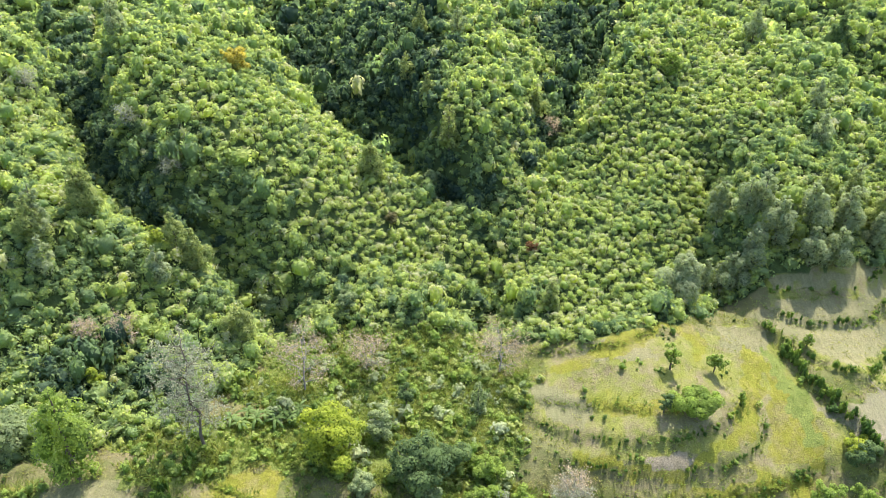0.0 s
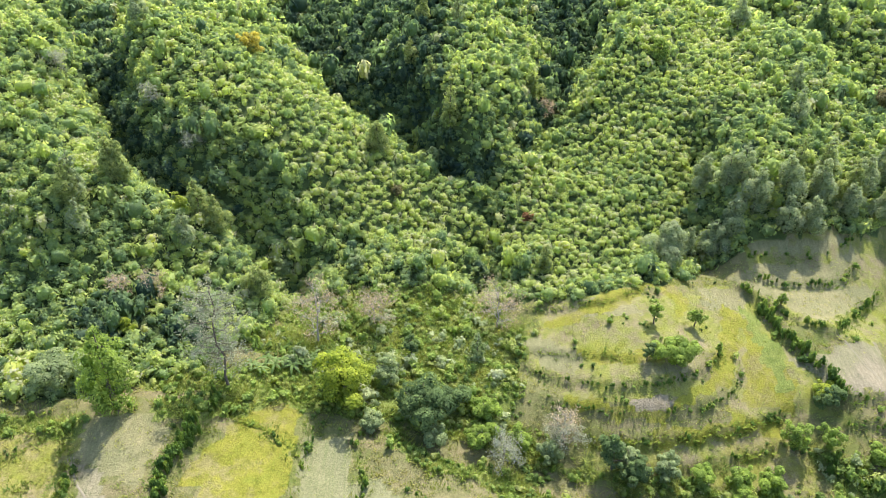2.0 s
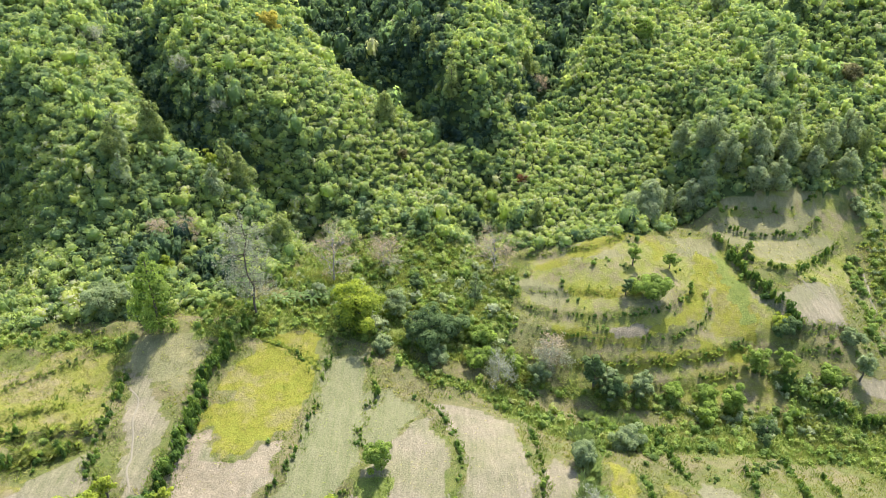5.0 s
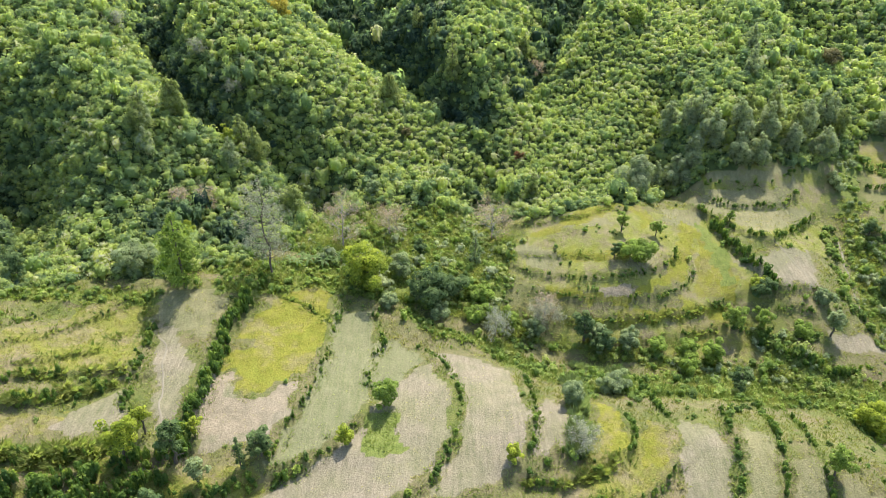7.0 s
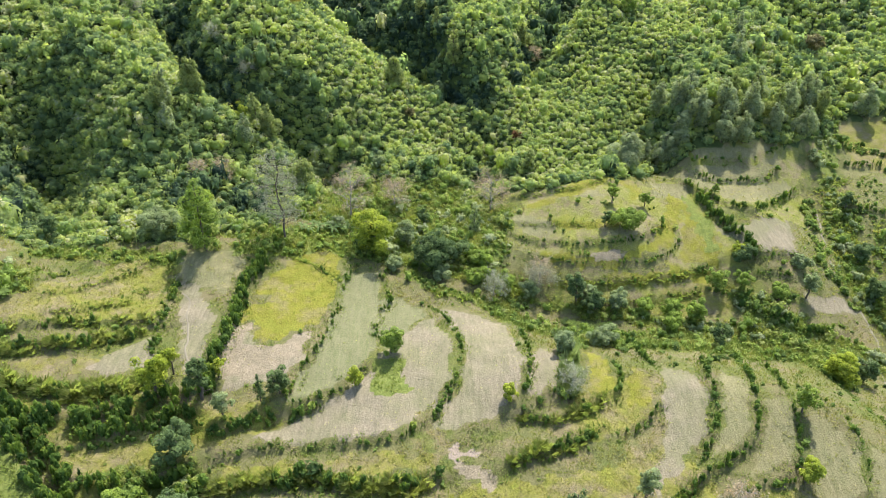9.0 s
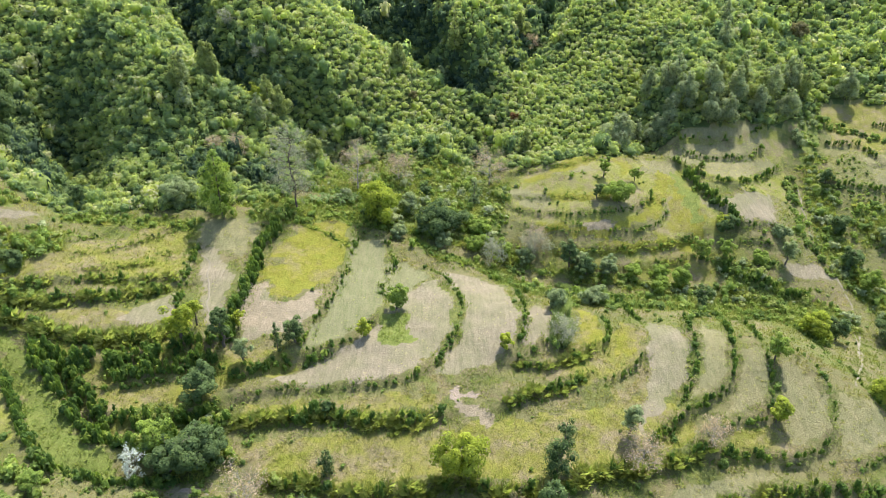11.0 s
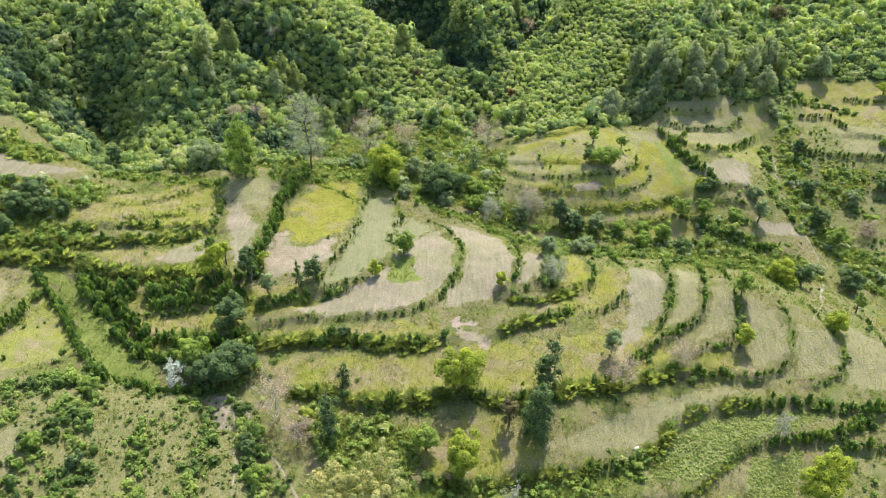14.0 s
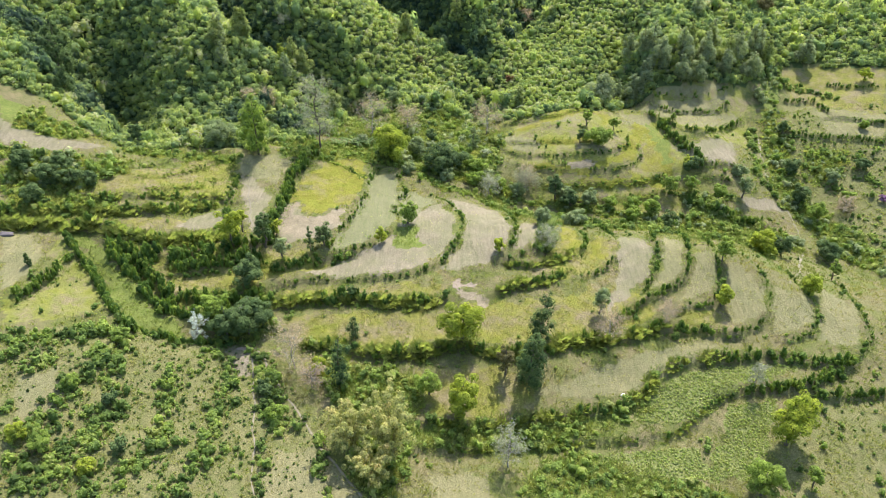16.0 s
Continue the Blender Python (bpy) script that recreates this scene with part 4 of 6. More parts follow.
LEAF = {
    "lime": foliage("lime_leaves", [(0.0, (0.095, 0.13, 0.024)), (1.0, (0.285, 0.305, 0.045))], 0.6),
    "mid": foliage("green_leaves", [(0.0, (0.08, 0.12, 0.028)), (1.0, (0.2, 0.25, 0.052))], 0.56),
    "dark": foliage("dark_leaves", [(0.0, (0.032, 0.054, 0.022)), (1.0, (0.095, 0.132, 0.045))], 0.4),
    "grey": foliage("grey_green_leaves", [(0.0, (0.09, 0.12, 0.055)), (1.0, (0.2, 0.23, 0.11))]),
    "silver": foliage("silver_green_leaves", [(0.0, (0.13, 0.155, 0.092)), (1.0, (0.265, 0.285, 0.17))], 0.6),
    "white": foliage("whitish_withered_leaves", [(0.0, (0.26, 0.27, 0.26)), (1.0, (0.42, 0.43, 0.42))]),
    "brown": foliage("olive_brown_leaves", [(0.0, (0.06, 0.06, 0.025)), (1.0, (0.15, 0.13, 0.06))]),
    "amber": foliage("amber_leaves", [(0.0, (0.19, 0.165, 0.03)), (1.0, (0.42, 0.34, 0.07))]),
    "purple": foliage("purple_blossom", [(0.0, (0.09, 0.05, 0.1)), (1.0, (0.26, 0.15, 0.27))]),
    "olive": foliage("olive_green_leaves", [(0.0, (0.1, 0.125, 0.048)), (1.0, (0.235, 0.255, 0.095))], 0.56),
    "red": foliage("rust_red_leaves", [(0.0, (0.08, 0.04, 0.02)), (1.0, (0.19, 0.095, 0.045))]),
    "straw": foliage("bamboo_leaves", [(0.0, (0.125, 0.135, 0.058)), (0.5, (0.225, 0.23, 0.092)), (0.8, (0.295, 0.268, 0.112)), (1.0, (0.34, 0.275, 0.13))], 0.5),
    "pale": foliage("withered_pale_leaves", [(0.0, (0.13, 0.135, 0.1)), (1.0, (0.24, 0.24, 0.19))]),
    "pink": foliage("withered_pinkish_leaves", [(0.0, (0.16, 0.12, 0.09)), (1.0, (0.34, 0.26, 0.2))]),
}
HEAP_SOIL = plain("dug_soil", (0.07, 0.058, 0.06), (0.15, 0.125, 0.12), 2.5)
PALE_ROCK = plain("pale_rock", (0.5, 0.48, 0.44), (0.75, 0.73, 0.69), 3.0)
PATH_EARTH = plain("trodden_earth", (0.16, 0.14, 0.09), (0.23, 0.195, 0.13), 1.2)
BARK = plain("brown_bark", (0.07, 0.055, 0.04), (0.16, 0.13, 0.1), 3.0)
PALE_BARK = plain("pale_bark", (0.2, 0.18, 0.16), (0.36, 0.33, 0.29), 3.0)
BANANA_LEAF = foliage("banana_leaves", [(0.0, (0.05, 0.085, 0.02)), (1.0, (0.11, 0.15, 0.045))], 0.45, 0.35)
CULM = plain("bamboo_culms", (0.2, 0.19, 0.06), (0.34, 0.3, 0.12), 2.0)

# ---- the ground, one sheet ----
def build_ground():
    ny, nx = MX.shape
    idx = np.arange(nx * ny).reshape(ny, nx)
    quads = np.stack([idx[:-1, :-1], idx[:-1, 1:], idx[1:, 1:], idx[1:, :-1]], -1).reshape(-1, 4)
    me = mesh_from("ground", np.c_[MX.ravel(), MY.ravel(), GZ.ravel()], quads, None, GROUND)
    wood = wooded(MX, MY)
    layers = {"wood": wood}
    layers["lush"] = covered(MX, MY, "thicket", 1.6) | covered(MX, MY, "rank", 1.2)
    for cover in ("bushy", "dry", "weed", "lush", "meadow", "pale", "crop", "straw", "gold", "earth", "clay"):
        layers[cover] = covered(MX, MY, cover, 1.2 if cover in ("weed", "meadow", "lush", "earth") else 0.7) | layers.get(cover, False)
    for name, values in layers.items():
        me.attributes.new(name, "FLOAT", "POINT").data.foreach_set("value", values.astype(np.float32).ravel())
    tagged(new("ground", me), "grassy terraced hillside and valley floor with dry and weedy plots", "ground", kind="structure")


build_ground()

# ---- leaves and shrubs ----
RNG = np.random.RandomState(7)


def ico(level):
    bm = bmesh.new()
    bmesh.ops.create_icosphere(bm, subdivisions=level, radius=1)
    v = np.array([x.co[:] for x in bm.verts])
    f = np.array([[x.index for x in p.verts] for p in bm.faces])
    bm.free()
    return v, f


ICO = {k: ico(k) for k in (1, 2, 3)}


def unit(v):
    return v / np.maximum(np.linalg.norm(v, axis=-1, keepdims=True), 1e-9)


def leaves_at(r, pts, normals, size, long=1.5, bend=0.25):
    """Bent four-cornered leaf sprays at pts, lying about square to normals."""
    n = len(pts)
    nn = unit(normals * 1.1 + np.array([0, 0, 0.5]) + r.normal(0, 0.3, (n, 3)))
    a = unit(np.cross(nn, r.normal(0, 1, (n, 3))))
    b = np.cross(nn, a)
    s = size * r.uniform(0.6, 1.35, (n, 1))
    up = nn * s * bend
    c = np.stack([pts - a * s * long * 0.5 - b * s * 0.35 - up * 0.5, pts + a * s * long * 0.5 - b * s * 0.35 + up, pts + b * s * 0.85 - up * 0.3], 1)
    return c.reshape(-1, 3), np.arange(3 * n).reshape(n, 3)


def lobed(r, centres, radii, count, size, core=1, squash=1.0, shrink=0.72, hang=0.0, one=False):
    """A mass of leaf sprays over overlapping lobes, with a body within tinted darker as inner crown shade (one body for
    all if one). Corners, faces and a tint offset.
    """
    centres, radii = np.asarray(centres, float), np.asarray(radii, float)
    V, T, tint, n0 = [], [], [], 0
    v, f = ICO[core]
    if one:
        mid = centres.mean(0)
        c = centres - mid
        along = v @ c.T
        deep = radii[None] ** 2 - (c ** 2).sum(1)[None] + along ** 2
        reach = np.where(deep > 0, along + np.sqrt(np.maximum(deep, 0)), 0).max(1)
        V.append(v * np.maximum(reach, 0.2 * radii.max())[:, None] * 0.88 + mid)
        T.append(f)
        tint.append(np.full(len(v), -0.04))
        n0 = len(v)
    else:
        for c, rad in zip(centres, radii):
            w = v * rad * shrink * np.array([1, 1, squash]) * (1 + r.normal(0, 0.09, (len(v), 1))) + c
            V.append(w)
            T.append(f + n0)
            # lobe bodies darkened to stand for shade inside the crown
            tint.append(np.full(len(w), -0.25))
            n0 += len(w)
    share = radii ** 2 / (radii ** 2).sum()
    which = r.choice(len(radii), int(count * 2.2), p=share)
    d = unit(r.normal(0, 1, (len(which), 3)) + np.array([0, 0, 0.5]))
    p = centres[which] + d * radii[which, None] * r.uniform(0.88, 1.12, (len(which), 1)) * np.array([1, 1, squash])
    gap = np.linalg.norm(p[:, None] - centres[None], axis=2) / radii[None]
    gap[np.arange(len(which)), which] = 9
    ok = gap.min(1) > 0.85
    p, d, which = p[ok][:count], d[ok][:count], which[ok][:count]
    lv, lt = leaves_at(r, p, d - np.array([0, 0, hang]), size)
    V.append(lv)
    T.append(lt + n0)
    # sprays facing up get a lighter tint: light from above, painted in
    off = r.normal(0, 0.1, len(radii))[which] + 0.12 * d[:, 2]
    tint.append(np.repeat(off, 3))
    return np.concatenate(V), np.concatenate(T), np.concatenate(tint)


def shrub_kind(r, lobes, count, size, core=2, tall=0.8):
    """A shrub of radius one, standing at nought."""
    a = r.uniform(0, 2 * math.pi, lobes)
    q = np.sqrt(r.uniform(0.05, 1, lobes)) * 0.66
    c = np.c_[q * np.cos(a), q * np.sin(a), tall * (0.3 + 0.5 * (1 - q) + r.uniform(-0.1, 0.22, lobes))]
    rad = r.uniform(0.3, 0.5, lobes)
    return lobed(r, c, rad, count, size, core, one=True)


class Mass:
    """Many copies of a few shrub kinds gathered into one mesh."""

    def __init__(self):
        self.V, self.T, self.tint, self.n = [], [], [], 0

    def put(self, kind, pos, scale, turn, tint):
        v, t, off = kind
        k = len(pos)
        if k == 0:
            return
        c, s = np.cos(turn)[:, None], np.sin(turn)[:, None]
        x = (v[None, :, 0] * c - v[None, :, 1] * s) * scale[:, :1] + pos[:, :1]
        y = (v[None, :, 0] * s + v[None, :, 1] * c) * scale[:, :1] + pos[:, 1:2]
        z = v[None, :, 2] * scale[:, 1:2] + pos[:, 2:3]
        self.V.append(np.stack([x, y, z], -1).reshape(-1, 3))
        shift = self.n + np.arange(k) * len(v)
        self.T.append((t[None] + shift[:, None, None]).reshape(-1, 3))
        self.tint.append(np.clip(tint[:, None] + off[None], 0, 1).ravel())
        self.n += k * len(v)

    def scatter(self, kinds, xy, radius, tall, tint, sink=0.12, r=RNG):
        z = ground_z(xy[:, 0], xy[:, 1]) - sink
        pos = np.c_[xy, z]
        pick, turn = r.randint(0, len(kinds), len(xy)), r.uniform(0, 2 * math.pi, len(xy))
        for i, kd in enumerate(kinds):
            m = pick == i
            self.put(kd, pos[m], np.c_[radius, tall][m], turn[m], tint[m])

    def made(self, name, material):
        return new(name, mesh_from(name, np.concatenate(self.V), None, np.concatenate(self.T), material, np.concatenate(self.tint)))


def jittered(x0, x1, y0, y1, gap, r=RNG):
    x, y = np.meshgrid(np.arange(x0, x1, gap), np.arange(y0, y1, gap))
    x = x + r.uniform(-0.5, 0.5, x.shape) * gap * 0.95 + (np.arange(x.shape[0]) % 2)[:, None] * gap * 0.5
    y = y + r.uniform(-0.5, 0.5, y.shape) * gap * 0.95
    return np.c_[x.ravel(), y.ravel()]


def build_wood():
    near_kinds = [shrub_kind(RNG, RNG.randint(4, 8), 92, 0.15, 1, RNG.uniform(0.7, 1.0)) for _ in range(16)]
    far_kinds = [shrub_kind(RNG, RNG.randint(3, 6), 44, 0.22, 1, RNG.uniform(0.7, 1.0)) for _ in range(12)]
    xy = jittered(-150, 165, 58, 238, 1.36)
    more = jittered(-110, 130, 80, 215, 1.6)
    fall = np.hypot(ground_z(more[:, 0] + 1, more[:, 1]) - ground_z(more[:, 0] - 1, more[:, 1]), ground_z(more[:, 0], more[:, 1] + 1) - ground_z(more[:, 0], more[:, 1] - 1)) / 2
    xy = np.concatenate([xy, more[fall > 0.85]])
    x, y = xy.T
    ahead = np.abs(x) < 96 + 0.34 * y
    xy = xy[wooded(x, y) & ahead & ((y < 170) | (RNG.uniform(0, 1, len(x)) < 0.66))]
    x, y = xy.T
    dark, bright = covered(x, y, "shade_tint_stand", 3.5), covered(x, y, "sun_tint_stand", 3.5)
    patch = wave_noise(x, y, 24, 21, 3)
    n = len(x)
    # leaf tint carries slope shade and sun by region, besides random variety
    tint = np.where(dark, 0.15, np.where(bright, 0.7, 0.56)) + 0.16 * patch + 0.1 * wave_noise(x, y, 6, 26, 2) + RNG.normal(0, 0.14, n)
    tint = np.clip(tint, 0.0, 0.93)
    tint[RNG.uniform(0, 1, n) < 0.012] = 1.0
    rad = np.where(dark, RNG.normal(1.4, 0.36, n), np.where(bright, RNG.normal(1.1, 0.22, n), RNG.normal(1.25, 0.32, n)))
    big = RNG.uniform(0, 1, n) < np.where(bright, 0.03, 0.09)
    rad = np.clip(rad, 0.65, 2.4) * np.where(y < 170, 1, 1.22) * np.where(big, 1.55, 1)
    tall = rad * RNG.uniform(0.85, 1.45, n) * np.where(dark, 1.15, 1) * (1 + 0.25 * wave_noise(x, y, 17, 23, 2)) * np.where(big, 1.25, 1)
    far = y > 140
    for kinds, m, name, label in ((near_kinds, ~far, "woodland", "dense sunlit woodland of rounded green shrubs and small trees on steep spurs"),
                                  (far_kinds, far, "far_woodland", "dense dark and light green woodland at the valley head, slope shade tinted in")):
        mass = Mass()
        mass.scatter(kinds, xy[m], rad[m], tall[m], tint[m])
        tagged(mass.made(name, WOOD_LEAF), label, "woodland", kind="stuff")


def build_thicket():
    kinds = [shrub_kind(RNG, RNG.randint(3, 7), 66, 0.21, 1) for _ in range(12)]
    xy = jittered(-110, 130, -32, 140, 1.2)
    x, y = xy.T
    xy = xy[covered(x, y, "thicket", 1.6) & ~wooded(x, y) & (wave_noise(x, y, 9, 35, 3) > -0.14)]
    x, y = xy.T
    n = len(x)
    tint = np.clip(0.64 + 0.5 * wave_noise(x, y, 8, 31, 3) + RNG.normal(0, 0.2, n), 0, 1)
    rad = np.clip(RNG.gamma(5, 0.155, n) * (1 + 0.45 * wave_noise(x, y, 9, 33, 2)), 0.35, 2.1)
    tall = rad * RNG.uniform(0.7, 1.6, n)
    grey = RNG.uniform(0, 1, n) < 0.36 + 0.4 * wave_noise(x, y, 10, 36, 2)
    for m, leaf, name, label in ((~grey, SHRUB_LEAF, "thicket", "tangled dark and light green shrubs along the creek and field edges"),
                                 (grey, GREY_LEAF, "grey_thicket", "soft grey-green shrubs among the tangle along the creek")):
        mass = Mass()
        mass.scatter(kinds, xy[m], rad[m], tall[m], tint[m])
        tagged(mass.made(name, leaf), label, "thicket", kind="stuff")
    low = [shrub_kind(RNG, RNG.randint(3, 6), 46, 0.27, 1) for _ in range(12)]
    xy = jittered(-100, 140, -34, 110, 1.1)
    x, y = xy.T
    patch = wave_noise(x, y, 16, 41, 3)
    wood = wooded(x, y)
    open_ground = ~(wood | (covered(x, y, "thicket", 1.6) & (wave_noise(x, y, 9, 35, 3) > -0.14)) | covered(x, y, "dry", 0.2) | covered(x, y, "pale") | covered(x, y, "crop") | covered(x, y, "lush") | covered(x, y, "straw", 0.2) | covered(x, y, "gold") | covered(x, y, "clay"))
    bushy, weed = covered(x, y, "bushy"), covered(x, y, "weed")
    rank = covered(x, y, "rank", 1.2) | covered(x, y, "thicket", 1.6)
    chance = np.where(rank, 0.8, np.where(bushy, 0.24 + 0.9 * np.clip(patch - 0.1, 0, 1), np.where(weed, 0.02, 0.03 + 0.8 * np.clip(patch - 0.3, 0, 1))))
    keep = open_ground & (RNG.uniform(0, 1, len(x)) < chance)
    xy, rank = xy[keep], rank[keep]
    x, y = xy.T
    rad = np.clip(RNG.gamma(4, 0.1, len(x)), 0.2, 1.2) * np.where(wave_noise(x, y, 16, 41, 3) > 0.2, 1.25, 0.85)
    rad = np.where(rank, np.clip(RNG.gamma(6, 0.11, len(x)), 0.3, 1.5), rad)
    tone = np.where(rank, 0.66, 0.4) + 0.2 * wave_noise(x, y, 12, 44, 2) + RNG.normal(0, 0.17, len(x))
    for width, line in STREAKS:
        q = thicken(line, 0.45)
        for _ in range(max(1, int(width / 0.8))):
            p = q + RNG.normal(0, 0.3 * width, q.shape)
            p = p[wave_noise(p[:, 0], p[:, 1], 8, 47, 2) > -0.45]
            xy = np.concatenate([xy, p])
            rad = np.r_[rad, np.clip(RNG.gamma(4, 0.14, len(p)), 0.22, 1.3)]
            tone = np.r_[tone, 0.5 + 0.45 * wave_noise(p[:, 0], p[:, 1], 9, 48, 2) + RNG.normal(0, 0.12, len(p))]
    dots = jittered(-100, 20, -34, 30, 1.05)
    dots = dots[covered(dots[:, 0], dots[:, 1], "bushy") & (RNG.uniform(0, 1, len(dots)) < 0.52 + 0.3 * wave_noise(dots[:, 0], dots[:, 1], 14, 49, 2))]
    xy = np.concatenate([xy, dots])
    rad = np.r_[rad, RNG.uniform(0.16, 0.36, len(dots))]
    tone = np.r_[tone, RNG.normal(0.2, 0.15, len(dots))]
    mass = Mass()
    mass.scatter(low, xy, rad, rad * RNG.uniform(0.8, 1.5, len(xy)), np.clip(tone, 0, 1), 0.06)
    tagged(mass.made("scattered_shrubs", SHRUB_LEAF), "green bushes scattered and banded over the grassy slopes", "shrubs", kind="stuff")


def tuft(r, blades, spread, lean, width=0.2, joined=False):
    """A fan of blades of height about one, standing at nought, out of one root if joined."""
    a = r.uniform(0, 2 * math.pi, blades)
    root = np.c_[np.cos(a), np.sin(a), np.zeros(blades)] * spread * r.uniform(0.2, 1, (blades, 1))
    out = np.c_[np.cos(a), np.sin(a), np.zeros(blades)] * lean * r.uniform(0.3, 1.3, (blades, 1))
    side = np.c_[-np.sin(a), np.cos(a), np.zeros(blades)] * width * r.uniform(0.6, 1.3, (blades, 1))
    h = np.c_[np.zeros(blades), np.zeros(blades), r.uniform(0.45, 1.1, blades)]
    tint = r.normal(0, 0.06, blades)
    if joined:
        k = np.arange(blades)
        v = np.concatenate([np.zeros((1, 3)), root + out * 0.4 + h * 0.55 + side, root + out + h])
        return v, np.stack([np.zeros(blades, int), k + 1, k + 1 + blades], -1), np.r_[0, tint, tint]
    v = np.stack([root - side, root + side, root + out + h], 1).reshape(-1, 3)
    return v, np.arange(3 * blades).reshape(-1, 3), tint.repeat(3)


BANK_LABELS = {
    "leafy": ("hedge", "low leafy green hedge of small shrubs along a terrace bank", "hedge", "terrace hedges"),
    "thick": ("hedge", "thick dark green hedge of shrubs along a terrace bank", "hedge", "terrace hedges"),
    "grassy": ("grassy_bank", "rough yellow-green grass with a few shrubs along a terrace bank", "grass bank", "grassy terrace banks"),
    "cane": ("cane_row", "tall grey-green cane grass standing in a row between plots", "cane grass", "cane rows"),
}


def build_hedges():
    r = RNG
    shrubs, clumps, canes = [], [], []
    for _ in range(12):
        v, t, off = shrub_kind(r, r.randint(3, 6), 58, 0.24, 1)
        shrubs.append(mesh_from("shrub", v, None, t, HEDGE_LEAF, np.clip(0.14 + off, 0, 1)))
    for _ in range(8):
        v, t, off = tuft(r, 90, 1.0, 0.7, 0.06, True)
        clumps.append(mesh_from("grass_clump", v, None, t, TALL_GRASS, np.clip(0.4 + 3 * off, 0, 1)))
        v, t, off = tuft(r, 70, 0.75, 0.5, 0.06, True)
        canes.append(mesh_from("cane_clump", v, None, t, CANE, np.clip(0.4 + 3 * off, 0, 1)))
    for (height, width, line), growth in zip(BANKS, GROWTH):
        pts = thicken(line, 0.62 if growth == "leafy" else 0.55)[:, :2]
        reps = max(1, int(round(width / (0.75 if growth == "leafy" else 0.6))))
        xy = np.concatenate([pts + r.normal(0, 0.22 * width, pts.shape) for _ in range(reps)])
        low = height <= 1.0
        xy = xy[r.uniform(0, 1, len(xy)) < (0.72 if low else 0.88)]
        gap = wave_noise(xy[:, 0], xy[:, 1], 9, 51, 2)
        xy = xy[gap > (-0.3 if low else -0.6)][:290]
        if len(xy) < 3:
            continue
        n = len(xy)
        woody = np.full(n, growth == "leafy") | ((growth == "grassy") & (wave_noise(xy[:, 0], xy[:, 1], 6, 53, 2) + r.normal(0, 0.2, n) > 0.3))
        rad = np.clip(r.gamma(7, 0.078, n), 0.22, 1.15) * (0.55 + 0.4 * height)
        tall = height * r.uniform(0.5, 1.3, n) * (1 + 0.35 * wave_noise(xy[:, 0], xy[:, 1], 7, 52, 2)) * 1.15
        tall = np.where(woody, tall, np.maximum(tall * 0.7, 0.3))
        rad = np.where(woody, rad, np.clip(tall * r.uniform(0.6, 0.9, n), 0.35, 1.2))
        z = ground_z(xy[:, 0], xy[:, 1]) - 0.06
        name, label, category, group = BANK_LABELS["thick" if growth == "leafy" and height >= 1.2 else growth]
        hedge = new(name)
        hedge.location = (*xy[0], z[0])
        tagged(hedge, label, category, group)
        for k in range(n):
            kinds, piece = (shrubs, "shrub") if woody[k] else (canes, "cane_clump") if growth == "cane" else (clumps, "grass_clump")
            ob = new(piece, kinds[r.randint(0, len(kinds))])
            ob.parent = hedge
            ob.location = (xy[k, 0] - xy[0, 0], xy[k, 1] - xy[0, 1], z[k] - z[0])
            ob.rotation_euler = (0, 0, r.uniform(0, 6.28))
            ob.scale = (rad[k], rad[k], tall[k])


